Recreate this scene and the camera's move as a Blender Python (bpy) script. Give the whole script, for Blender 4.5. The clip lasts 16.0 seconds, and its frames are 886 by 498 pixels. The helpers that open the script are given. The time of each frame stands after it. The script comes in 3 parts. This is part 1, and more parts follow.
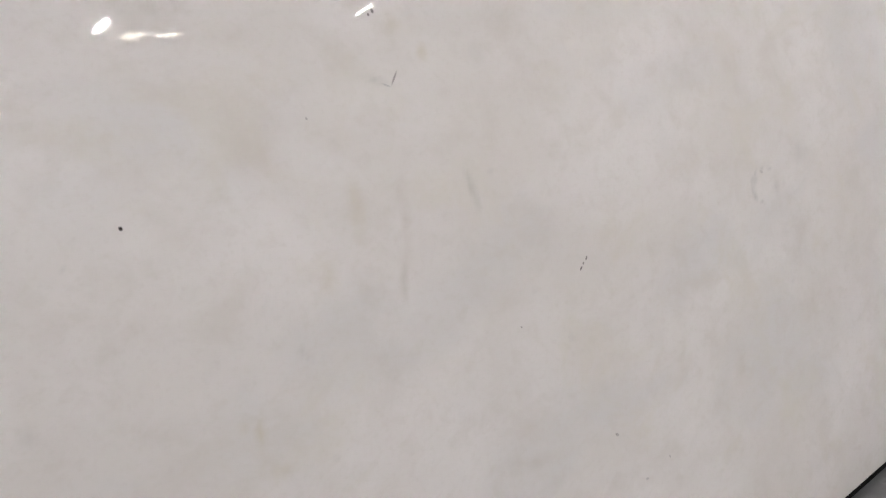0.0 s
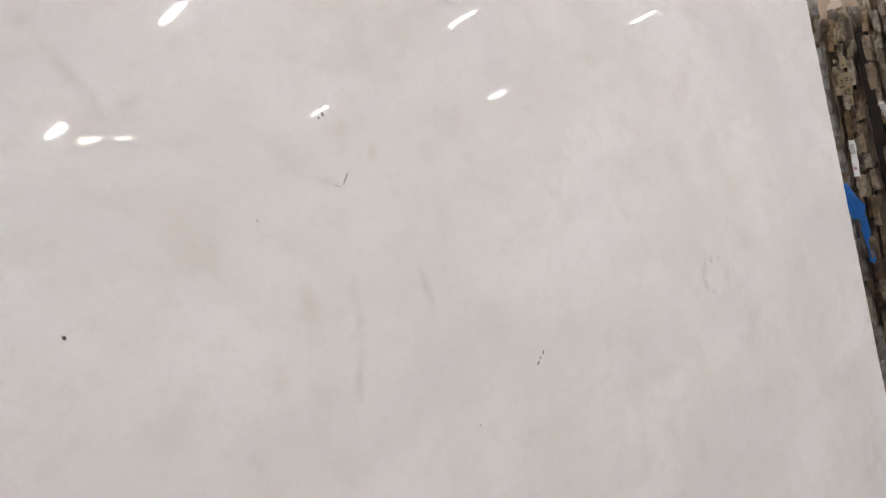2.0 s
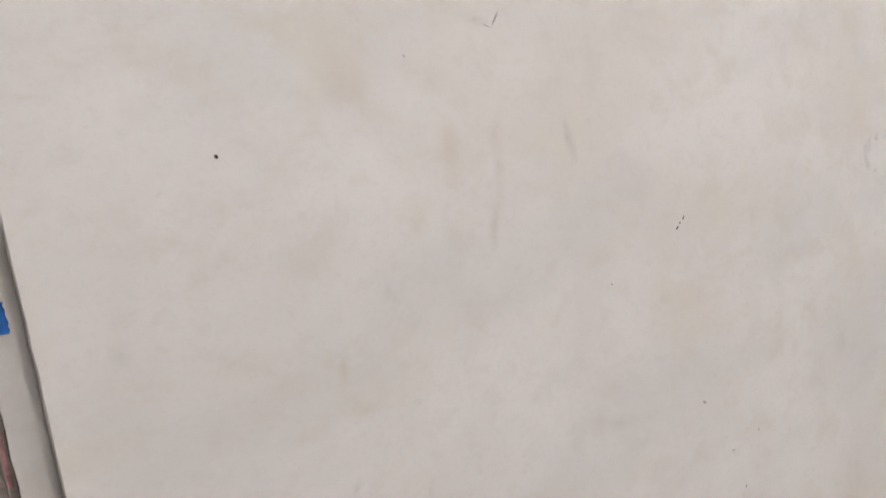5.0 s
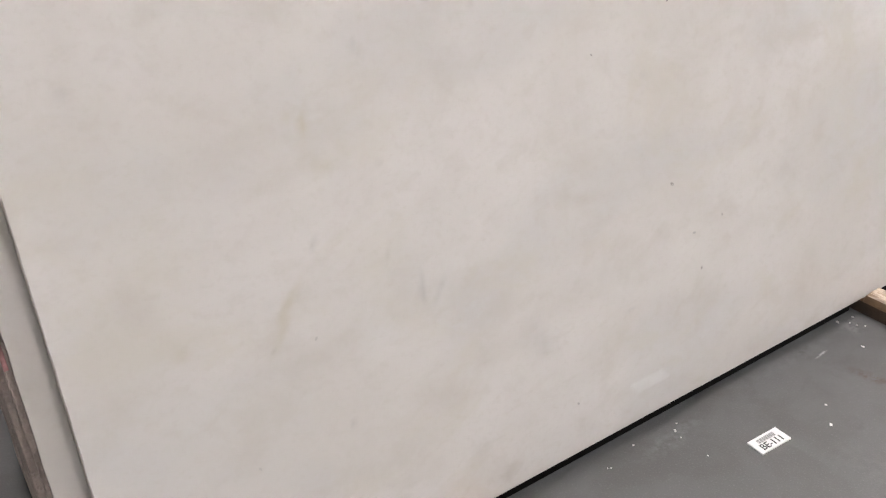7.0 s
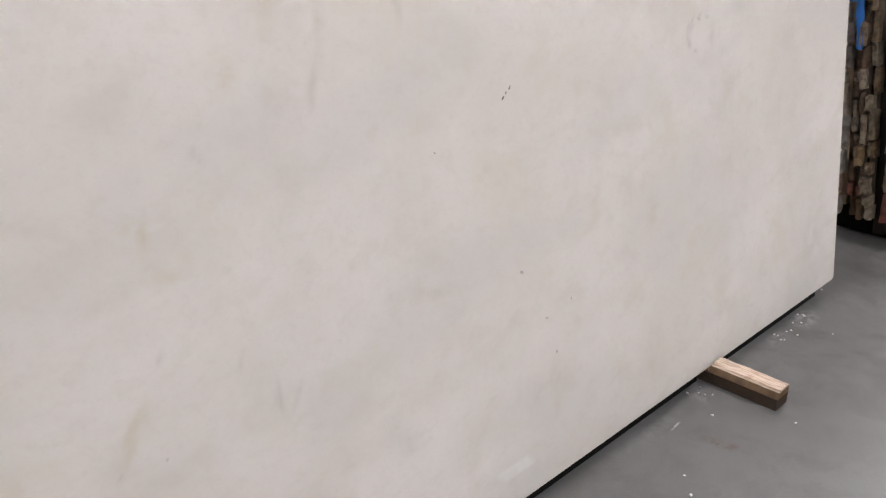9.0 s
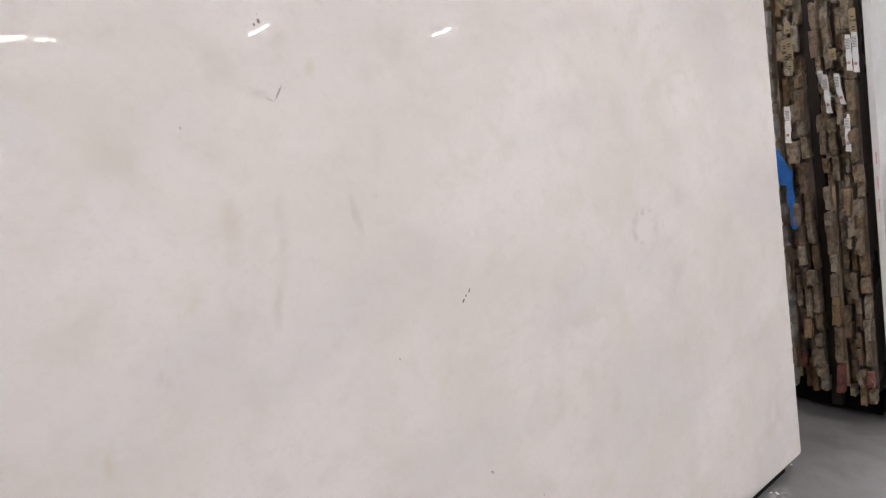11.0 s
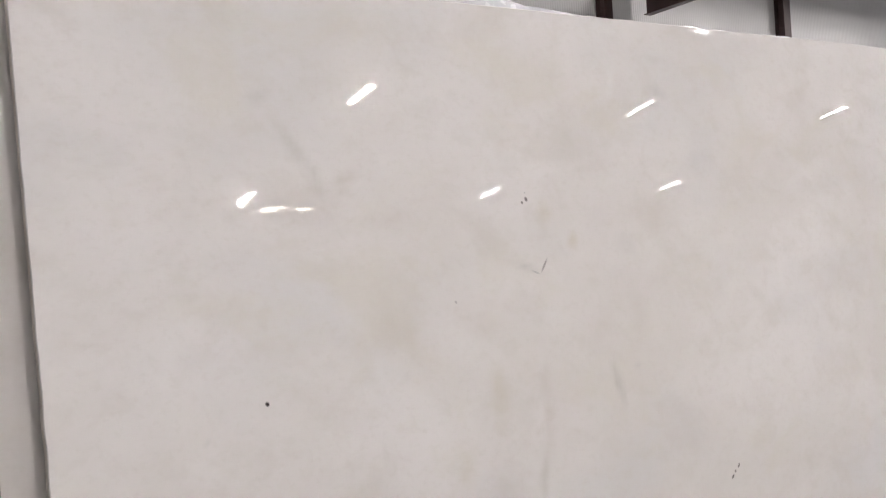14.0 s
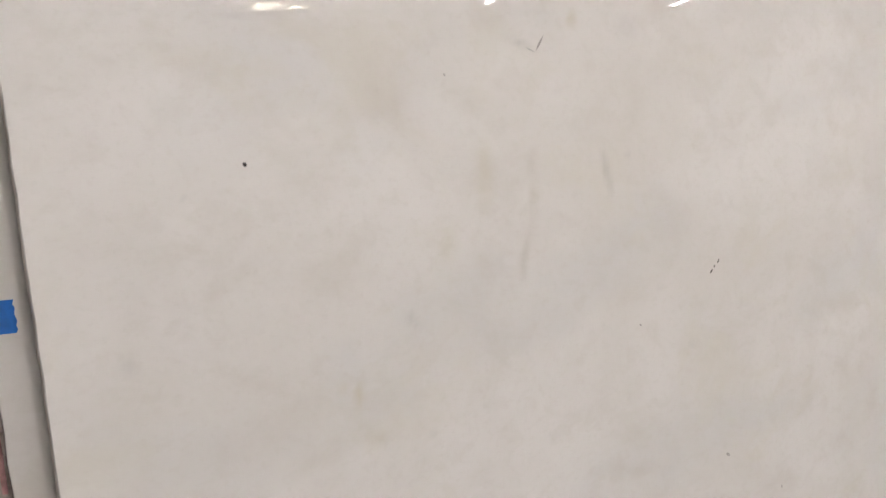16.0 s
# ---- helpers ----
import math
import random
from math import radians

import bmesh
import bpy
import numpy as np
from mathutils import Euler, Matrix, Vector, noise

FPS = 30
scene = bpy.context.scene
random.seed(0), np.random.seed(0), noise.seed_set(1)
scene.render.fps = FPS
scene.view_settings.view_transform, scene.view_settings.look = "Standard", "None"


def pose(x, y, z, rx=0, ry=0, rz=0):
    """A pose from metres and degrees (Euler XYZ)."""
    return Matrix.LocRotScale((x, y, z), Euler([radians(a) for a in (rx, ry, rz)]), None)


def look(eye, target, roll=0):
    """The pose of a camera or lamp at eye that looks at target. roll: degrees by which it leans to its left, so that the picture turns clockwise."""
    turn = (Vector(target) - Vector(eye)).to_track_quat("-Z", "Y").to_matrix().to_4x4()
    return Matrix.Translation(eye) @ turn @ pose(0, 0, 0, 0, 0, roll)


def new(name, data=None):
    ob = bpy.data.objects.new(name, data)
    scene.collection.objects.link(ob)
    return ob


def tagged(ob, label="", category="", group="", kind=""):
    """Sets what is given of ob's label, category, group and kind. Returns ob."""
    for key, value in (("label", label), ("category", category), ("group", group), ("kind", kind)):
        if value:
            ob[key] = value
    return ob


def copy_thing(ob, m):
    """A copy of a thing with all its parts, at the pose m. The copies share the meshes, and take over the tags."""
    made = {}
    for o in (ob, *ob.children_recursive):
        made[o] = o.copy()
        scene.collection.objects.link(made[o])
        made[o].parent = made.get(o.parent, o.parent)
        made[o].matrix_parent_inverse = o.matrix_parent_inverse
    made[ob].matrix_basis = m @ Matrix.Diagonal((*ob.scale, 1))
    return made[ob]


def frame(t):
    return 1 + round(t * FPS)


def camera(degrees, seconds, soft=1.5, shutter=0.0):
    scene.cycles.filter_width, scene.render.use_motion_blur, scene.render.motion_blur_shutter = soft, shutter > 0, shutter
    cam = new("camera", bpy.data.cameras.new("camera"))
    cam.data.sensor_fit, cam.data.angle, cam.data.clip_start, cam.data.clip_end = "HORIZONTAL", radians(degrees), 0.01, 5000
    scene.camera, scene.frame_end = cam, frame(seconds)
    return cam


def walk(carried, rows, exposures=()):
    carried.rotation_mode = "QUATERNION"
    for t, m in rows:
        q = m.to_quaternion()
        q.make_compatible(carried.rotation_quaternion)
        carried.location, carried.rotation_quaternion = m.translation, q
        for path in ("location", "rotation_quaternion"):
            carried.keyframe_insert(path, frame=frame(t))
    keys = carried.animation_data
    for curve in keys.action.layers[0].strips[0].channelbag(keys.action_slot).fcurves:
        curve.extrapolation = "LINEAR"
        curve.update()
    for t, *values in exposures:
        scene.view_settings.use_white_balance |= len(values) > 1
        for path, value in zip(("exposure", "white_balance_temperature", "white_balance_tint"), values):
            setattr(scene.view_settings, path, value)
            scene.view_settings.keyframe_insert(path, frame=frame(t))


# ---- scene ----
cam = camera(54.61, 16.0, soft=1.25)
walk(cam, [
    (0, look((-3.124, -1.090, 1.490), (-1.885, 0.415, 1.044), -6.40)),
    (0.5, look((-3.112, -1.081, 1.485), (-1.825, 0.376, 1.016), -6.56)),
    (1, look((-3.113, -1.088, 1.489), (-1.808, 0.367, 1.065), -6.79)),
    (1.5, look((-3.112, -1.089, 1.493), (-1.775, 0.364, 1.173), -7.08)),
    (2, look((-3.112, -1.092, 1.494), (-1.759, 0.361, 1.252), -7.33)),
    (2.5, look((-3.111, -1.093, 1.496), (-1.756, 0.369, 1.332), -7.49)),
    (3, look((-3.121, -1.089, 1.498), (-1.788, 0.396, 1.367), -7.76)),
    (3.5, look((-3.137, -1.070, 1.497), (-1.937, 0.523, 1.349), -8.41)),
    (3.7, look((-3.143, -1.066, 1.497), (-2.000, 0.566, 1.320), -8.56)),
    (5.8, look((-3.104, -1.046, 1.422), (-2.065, 0.491, 0.674), -2.66)),
    (6, look((-3.098, -1.038, 1.424), (-2.073, 0.479, 0.617), -2.40)),
    (6.5, look((-3.086, -1.042, 1.419), (-2.101, 0.442, 0.509), -1.88)),
    (7, look((-3.080, -1.046, 1.408), (-2.104, 0.397, 0.425), -1.01)),
    (7.5, look((-3.074, -1.051, 1.404), (-2.050, 0.339, 0.394), 0.44)),
    (8, look((-3.068, -1.042, 1.402), (-1.965, 0.306, 0.420), 1.28)),
    (8.2, look((-3.063, -1.045, 1.406), (-1.921, 0.292, 0.454), 1.11)),
    (10.3, look((-3.074, -1.050, 1.448), (-1.650, 0.254, 0.926), -1.96)),
    (10.5, look((-3.078, -1.061, 1.460), (-1.649, 0.252, 0.978), -2.01)),
    (11, look((-3.082, -1.054, 1.471), (-1.638, 0.273, 1.076), -2.09)),
    (11.5, look((-3.087, -1.047, 1.485), (-1.652, 0.317, 1.202), -1.61)),
    (12, look((-3.098, -1.047, 1.501), (-1.709, 0.379, 1.310), -1.99)),
    (12.5, look((-3.107, -1.039, 1.502), (-1.773, 0.445, 1.378), -2.73)),
    (13, look((-3.119, -1.032, 1.503), (-1.854, 0.516, 1.441), -3.30)),
    (13.3, look((-3.127, -1.029, 1.506), (-1.907, 0.555, 1.468), -3.49)),
    (13.5, look((-3.133, -1.027, 1.507), (-1.951, 0.586, 1.477), -3.58)),
    (14, look((-3.144, -1.022, 1.507), (-2.055, 0.655, 1.491), -3.84)),
    (14.5, look((-3.142, -1.005, 1.497), (-2.094, 0.698, 1.433), -3.46)),
    (15, look((-3.132, -1.000, 1.473), (-2.087, 0.693, 1.272), -2.61)),
    (15.5, look((-3.125, -1.000, 1.455), (-2.069, 0.668, 1.132), -1.78)),
    (16, look((-3.115, -1.004, 1.437), (-2.060, 0.636, 0.995), -1.05)),
], exposures=[(0, 0.17, 6420, 10.0), (0.5, 0.3, 6420, 10.0), (3, 0.33, 6420, 10.0), (3.5, 0.15, 6470, 10.0), (6, 0.41, 6620, 10.0), (7, 0.45, 6595, 10.0), (8, 0.37, 6570, 10.0), (10.5, 0.42, 6470, 12.0), (11, 0.39, 6470, 12.0), (12, 0.33, 6470, 12.0), (13, 0.29, 6485, 11.5), (14, 0.28, 6500, 11.0), (15, 0.34, 6590, 9.0), (16, 0.31, 6710, 9.0)])

# ---- world: a closed hall, lit by its own and added lamps ----
world = bpy.data.worlds.new("hall_world")
scene.world = world
world.use_nodes = True
world.node_tree.nodes["Background"].inputs[0].default_value = (0.75, 0.85, 1.0, 1)
world.node_tree.nodes["Background"].inputs[1].default_value = 0.05
LAMP_GLOW = 690.0      # radiance of every lit lamp diffuser

LEAN = radians(7.139)      # all slabs lean back by this much
BASE = 0.044               # slabs stand on timber of this height


# ---- small helpers ----
def lean_at(y0, x0=0.0, z0=BASE):
    """A frame whose z runs up a leaning slab, x along it and y into it."""
    return Matrix.Translation((x0, y0, z0)) @ Matrix.Rotation(-LEAN, 4, "X")


def part(name, bm, material, parent=None, label="", smooth=False):
    me = bpy.data.meshes.new(name)
    bm.normal_update()
    bm.to_mesh(me)
    bm.free()
    me.materials.append(material)
    if smooth:
        for poly in me.polygons:
            poly.use_smooth = True
    ob = new(name, me)
    if parent is not None:
        ob.parent = parent
    if label:
        ob["label"] = label
    return ob


def box(bm, lo, hi, bevel=0.0):
    """A box between two corners, added to bm."""
    size = [b - a for a, b in zip(lo, hi)]
    mid = [(a + b) / 2 for a, b in zip(lo, hi)]
    made = bmesh.ops.create_cube(bm, size=1.0, matrix=Matrix.Translation(mid) @ Matrix.Diagonal((*size, 1)))
    if bevel:
        edges = list({e for v in made["verts"] for e in v.link_edges})
        bmesh.ops.bevel(bm, geom=edges, offset=bevel, segments=2, affect="EDGES", profile=0.6)
    return bm


def boxed(lo, hi, bevel=0.0):
    return box(bmesh.new(), lo, hi, bevel)


def plate(outline, depth, bevel=0.0):
    """A plate from an outline in x and z, its front at y = 0 and its back at y = depth."""
    bm = bmesh.new()
    front = bm.faces.new([bm.verts.new((x, 0.0, z)) for x, z in outline])
    back = bmesh.ops.extrude_face_region(bm, geom=[front])
    bmesh.ops.translate(bm, vec=(0, depth, 0), verts=[v for v in back["geom"] if isinstance(v, bmesh.types.BMVert)])
    bmesh.ops.recalc_face_normals(bm, faces=bm.faces)
    if bevel:
        rim = [e for e in bm.edges if abs(e.verts[0].co.y - e.verts[1].co.y) < 1e-6 and len(e.link_faces) == 2]
        bmesh.ops.bevel(bm, geom=rim, offset=bevel, segments=2, affect="EDGES", profile=0.5)
    return bm


# ---- materials ----
class Nodes:
    """Short words for building one node material."""

    def __init__(self, name, rough=0.5, metal=0.0, spec=0.5):
        self.mat = bpy.data.materials.new(name)
        self.mat.use_nodes = True
        self.tree = self.mat.node_tree
        self.bsdf = self.tree.nodes["Principled BSDF"]
        self.bsdf.inputs["Roughness"].default_value = rough
        self.bsdf.inputs["Metallic"].default_value = metal
        self.bsdf.inputs["Specular IOR Level"].default_value = spec
        self.place = self.tree.nodes.new("ShaderNodeTexCoord").outputs["Object"]

    def put(self, kind, **values):
        node = self.tree.nodes.new(kind)
        for key, value in values.items():
            node.inputs[key].default_value = value
        return node

    def link(self, a, b):
        self.tree.links.new(a, b)

    def mapped(self, scale=(1, 1, 1), place=(0, 0, 0), turn=(0, 0, 0)):
        node = self.put("ShaderNodeMapping", Location=place, Scale=scale, Rotation=turn)
        self.link(self.place, node.inputs["Vector"])
        return node.outputs["Vector"]

    def noise(self, scale, detail=3.0, rough=0.55, where=None, distort=0.0):
        node = self.put("ShaderNodeTexNoise", Scale=scale, Detail=detail, Roughness=rough, Distortion=distort)
        self.link(self.place if where is None else where, node.inputs["Vector"])
        return node.outputs["Fac"]

    def ramp(self, value, low, high, to_low=0.0, to_high=1.0, smooth=True):
        node = self.put("ShaderNodeMapRange")
        node.interpolation_type = "SMOOTHSTEP" if smooth else "LINEAR"
        self.link(value, node.inputs["Value"])
        for key, v in (("From Min", low), ("From Max", high), ("To Min", to_low), ("To Max", to_high)):
            node.inputs[key].default_value = v
        return node.outputs["Result"]

    def times(self, a, b, op="MULTIPLY"):
        node = self.tree.nodes.new("ShaderNodeMath")
        node.operation = op
        for n, v in enumerate((a, b)):
            if isinstance(v, (int, float)):
                node.inputs[n].default_value = v
            else:
                self.link(v, node.inputs[n])
        return node.outputs[0]

    def mix(self, fac, a, b, blend="MIX"):
        node = self.tree.nodes.new("ShaderNodeMix")
        node.data_type, node.blend_type = "RGBA", blend
        for socket, v in ((node.inputs[0], fac), (node.inputs[6], a), (node.inputs[7], b)):
            if isinstance(v, (int, float)):
                socket.default_value = v
            elif isinstance(v, tuple):
                socket.default_value = (*v, 1.0)
            else:
                self.link(v, socket)
        return node.outputs[2]

    def bump(self, height, distance, strength=1.0):
        node = self.put("ShaderNodeBump", Strength=strength, Distance=distance)
        self.link(height, node.inputs["Height"])
        self.link(node.outputs["Normal"], self.bsdf.inputs["Normal"])

    def done(self, colour=None, rough=None):
        if isinstance(colour, tuple):
            self.bsdf.inputs["Base Color"].default_value = (*colour, 1.0)
        elif colour is not None:
            self.link(colour, self.bsdf.inputs["Base Color"])
        if rough is not None:
            self.link(rough, self.bsdf.inputs["Roughness"])
        return self.mat


def plain(name, colour, rough=0.5, metal=0.0, vary=0.15, scale=6.0, relief=0.0):
    """A plain surface with blotches at two scales."""
    n = Nodes(name, rough, metal)
    wide, fine = n.noise(scale, 4.0), n.noise(scale * 14, 3.0)
    dark = tuple(c * (1 - vary) for c in colour)
    light = tuple(min(1.0, c * (1 + vary)) for c in colour)
    c = n.mix(n.ramp(wide, 0.3, 0.7), dark, light)
    c = n.mix(n.ramp(fine, 0.35, 0.75, 0.0, 0.5), c, dark)
    if relief:
        n.bump(fine, relief)
    return n.done(c, n.ramp(wide, 0.3, 0.7, max(0.02, rough - 0.08), min(1.0, rough + 0.08)))


def glowing(name, colour, strength):
    n = Nodes(name, 0.4)
    n.bsdf.inputs["Emission Color"].default_value = (*colour, 1.0)
    n.bsdf.inputs["Emission Strength"].default_value = strength
    return n.done(colour)


MARBLE_LIGHT, MARBLE_WARM = (0.745, 0.716, 0.700), (0.668, 0.636, 0.606)
MARBLE_CREAM = (0.660, 0.625, 0.555)
MARBLE_COOL, MARBLE_DEEP = (0.650, 0.635, 0.626), (0.615, 0.580, 0.540)


def marble(name, flecked):
    """White polished marble: faint warm and grey clouds, the stains carried by the mesh and a few dark flecks, in the slab's own metres."""
    n = Nodes(name, 0.05, 0.0, 0.5)
    slant = n.mapped((0.72, 1.0, 1.0), (0.3, 0, 0.1), (0, 0.35, 0))
    wide, mid = n.noise(2.4, 6.0, 0.55, slant, 0.25), n.noise(8.0, 5.0, 0.6, slant, 0.3)
    cool, fine = n.noise(3.1, 4.0, 0.5, n.mapped((0.65, 1, 1.0), (5, 0, 2), (0, 0.4, 0)), 0.3), n.noise(26.0, 4.0, 0.6, slant, 0.4)
    c = n.mix(n.ramp(wide, 0.34, 0.66, 0.05, 0.9), MARBLE_LIGHT, MARBLE_WARM)
    c = n.mix(n.ramp(cool, 0.48, 0.66, 0.0, 0.7), c, MARBLE_COOL)
    c = n.mix(n.ramp(mid, 0.48, 0.72, 0.0, 0.50), c, MARBLE_DEEP)
    c = n.mix(n.ramp(fine, 0.50, 0.72, 0.0, 0.30), c, MARBLE_DEEP)
    c = n.mix(n.ramp(n.noise(95.0, 3.0, 0.6, slant), 0.50, 0.70, 0.0, 0.22), c, MARBLE_DEEP)
    c = n.mix(n.ramp(n.noise(5.0, 5.0, 0.6, n.mapped((0.7, 1.0, 1.0), (9, 0, 4), (0, 0.3, 0)), 0.6), 0.52, 0.70, 0.0, 0.45), c, MARBLE_CREAM)
    if flecked:
        held = n.tree.nodes.new("ShaderNodeAttribute")
        held.attribute_name = "stain"
        c = n.mix(held.outputs["Alpha"], c, (0.0, 0.0, 0.0))
        c = n.mix(1.0, c, held.outputs["Color"], "ADD")
    else:
        # slab behind: the front slab's shadow mixed in as a darker tone
        c = n.mix(0.35, c, (0.50, 0.47, 0.43))
    torn = n.ramp(n.noise(230, 4.0, 0.6), 0.28, 0.48)

    def mark(u, v, length, width, turn, tone, amount, hard):
        """A long fleck: its middle, its length and width, and the degrees by which it leans from upright to the right."""
        nonlocal c
        m = n.tree.nodes.new("ShaderNodeMapping")
        m.vector_type = "TEXTURE"
        m.inputs["Location"].default_value = (u, 0, v)
        m.inputs["Rotation"].default_value = (0, radians(turn), 0)
        m.inputs["Scale"].default_value = (width / 2, 1.0, length / 2)
        n.link(n.place, m.inputs["Vector"])
        far = n.tree.nodes.new("ShaderNodeVectorMath")
        far.operation = "LENGTH"
        n.link(m.outputs["Vector"], far.inputs[0])
        mask = n.ramp(far.outputs["Value"], hard, 1.0, amount, 0.0)
        c = n.mix(n.times(mask, torn), c, tone)

    if flecked:
        dark, grey = (0.035, 0.028, 0.027), (0.43, 0.425, 0.42)
        mark(-2.171, 1.542, 0.0124, 0.0094, -22, dark, .75, hard=0.35)
        mark(-2.181, 1.536, 0.0084, 0.0070, -16, dark, .7, hard=0.35)
        mark(-2.172, 1.554, 0.0058, 0.0040, -37, grey, .6, hard=0.35)
        mark(-2.151, 1.420, 0.0396, 0.0059, 36, dark, .5, hard=0.35)
        mark(-2.172, 1.409, 0.0263, 0.0047, -67, grey, .7, hard=0.35)
        mark(-2.990, 1.252, 0.0116, 0.0022, -6, dark, .6, hard=0.35)
        mark(-2.990, 1.243, 0.0095, 0.0016, 14, dark, .5, hard=0.35)
        mark(-2.697, 1.257, 0.0103, 0.0084, -27, dark, 1.0, hard=0.35)
        mark(-1.746, 0.962, 0.0155, 0.0068, 48, dark, .8, hard=0.35)
        mark(-1.736, 0.971, 0.0090, 0.0075, 49, dark, .65, hard=0.35)
        mark(-1.724, 0.980, 0.0140, 0.0072, 35, dark, .8, hard=0.35)
        mark(-2.351, 1.372, 0.0083, 0.0059, -34, dark, .35, hard=0.35)
        mark(-1.722, 0.569, 0.0182, 0.0093, -55, dark, .45, hard=0.35)
        mark(-1.952, 0.889, 0.0090, 0.0049, -50, dark, .45, hard=0.35)
        mark(-1.615, 0.333, 0.0120, 0.0089, 17, dark, .4, hard=0.35)
        mark(-1.551, 0.449, 0.0120, 0.0066, -17, dark, .35, hard=0.35)
        mark(-1.645, 0.431, 0.0165, 0.0080, -78, grey, .7, hard=0.35)
        mark(-2.007, 0.131, 0.0124, 0.0074, -34, dark, .35, hard=0.35)
        mark(-2.591, 0.524, 0.0108, 0.0070, 32, dark, .2, hard=0.35)
        mark(-0.970, 1.041, 0.0251, 0.0117, -74, dark, .22, hard=0.35)
        mark(-2.730, 0.322, 0.0124, 0.0059, -22, grey, .4, hard=0.35)
    return n.done(c, n.ramp(mid, 0.3, 0.7, 0.018, 0.024))


def slab_stone(name, colours, seed, rough=0.45, dark=0.8, relief=0.016):
    """Rough stone for the sawn edges: the colour changes from piece to piece."""
    n = Nodes(name, rough)
    info = n.tree.nodes.new("ShaderNodeObjectInfo")
    pick = n.put("ShaderNodeValToRGB")
    pick.color_ramp.interpolation = "LINEAR"
    while len(pick.color_ramp.elements) < len(colours):
        pick.color_ramp.elements.new(0.5)
    for k, c in enumerate(colours):
        pick.color_ramp.elements[k].position = k / (len(colours) - 1)
        pick.color_ramp.elements[k].color = (*c, 1.0)
    n.link(info.outputs["Random"], pick.inputs[0])
    where = n.mapped((1, 1, 1), (seed, seed * 0.7, 0))
    wide, fine = n.noise(32, 5.0, 0.65, where), n.noise(140, 4.0, 0.65, where)
    c = n.mix(n.ramp(wide, 0.46, 0.64, 0.0, dark), pick.outputs[0], (0.07, 0.05, 0.033))
    c = n.mix(n.ramp(fine, 0.5, 0.72, 0.0, 0.35), c, (0.40, 0.35, 0.27))
    n.bump(n.times(fine, wide, "ADD"), relief)
    return n.done(c)


def concrete_floor():
    n = Nodes("sealed_concrete", 0.4, 0.0, 0.4)
    wide, mid, fine = n.noise(0.9, 5.0, 0.6), n.noise(6, 5.0, 0.6, None, 0.6), n.noise(220, 3.0)
    c = n.mix(n.ramp(wide, 0.3, 0.7), (0.088, 0.088, 0.088), (0.122, 0.122, 0.122))
    c = n.mix(n.ramp(mid, 0.45, 0.66, 0.0, 0.6), c, (0.082, 0.080, 0.077))
    c = n.mix(n.ramp(fine, 0.55, 0.72, 0.0, 0.35), c, (0.18, 0.176, 0.172))
    # a long rusty smear and pale dust where stone was dragged
    for px, py, turn, sx, sy, tone, amount in ((-1.165, -0.20, 0.25, 34, 11, (0.070, 0.048, 0.032), 0.85), (-0.30, -0.03, 0.2, 9, 16, (0.36, 0.36, 0.36), 0.5),
                                               (-1.18, -0.062, 0.09, 18, 190, (0.40, 0.40, 0.40), 0.8), (-0.99, -0.03, 0.5, 16, 20, (0.26, 0.26, 0.26), 0.5),
                                               (-1.76, -0.06, 0.1, 6, 26, (0.17, 0.173, 0.176), 0.5), (-1.25, -0.03, 0.0, 4, 34, (0.16, 0.163, 0.166), 0.4),
                                               (-1.45, -0.42, 0.3, 9, 5, (0.12, 0.118, 0.115), 0.5), (-1.36, -0.28, 0.8, 30, 34, (0.065, 0.063, 0.06), 0.7),
                                               (-0.50, -0.03, 0.1, 9, 24, (0.22, 0.22, 0.22), 0.5)):
        m = n.put("ShaderNodeMapping", Location=(px, py, 0), Rotation=(0, 0, turn), Scale=(1 / sx, 1 / sy, 1))
        m.vector_type = "TEXTURE"
        m.inputs["Scale"].default_value = (1 / sx, 1 / sy, 1)
        n.link(n.place, m.inputs["Vector"])
        far = n.tree.nodes.new("ShaderNodeVectorMath")
        far.operation = "LENGTH"
        n.link(m.outputs["Vector"], far.inputs[0])
        mask = n.ramp(far.outputs["Value"], 0.1, 1.0, amount, 0.0)
        mask = n.times(mask, n.ramp(n.noise(38, 4.0, 0.65), 0.4, 0.6))
        c = n.mix(mask, c, tone)
    n.bump(fine, 0.0012, 0.5)
    return n.done(c, n.ramp(mid, 0.3, 0.7, 0.32, 0.48))


def wood_block_mat():
    n = Nodes("rough_timber", 0.75)
    grain = n.noise(30, 4.0, 0.6, n.mapped((6, 0.5, 6)), 1.2)
    wide = n.noise(16, 3.0)
    c = n.mix(n.ramp(grain, 0.35, 0.65), (0.36, 0.26, 0.19), (0.58, 0.47, 0.38))
    c = n.mix(n.ramp(wide, 0.55, 0.8, 0.0, 0.5), c, (0.24, 0.14, 0.08))
    n.bump(grain, 0.004)
    return n.done(c)


def wall_panel_mat(name, colour):
    n = Nodes(name, 0.5)
    ribs = n.put("ShaderNodeTexWave", Scale=5.0, Distortion=0.0)
    n.link(n.place, ribs.inputs["Vector"])
    wide = n.noise(0.35, 4.0)
    c = n.mix(n.ramp(wide, 0.3, 0.7), tuple(v * 0.9 for v in colour), colour)
    n.bump(ribs.outputs["Fac"], 0.01, 0.3)
    return n.done(c)


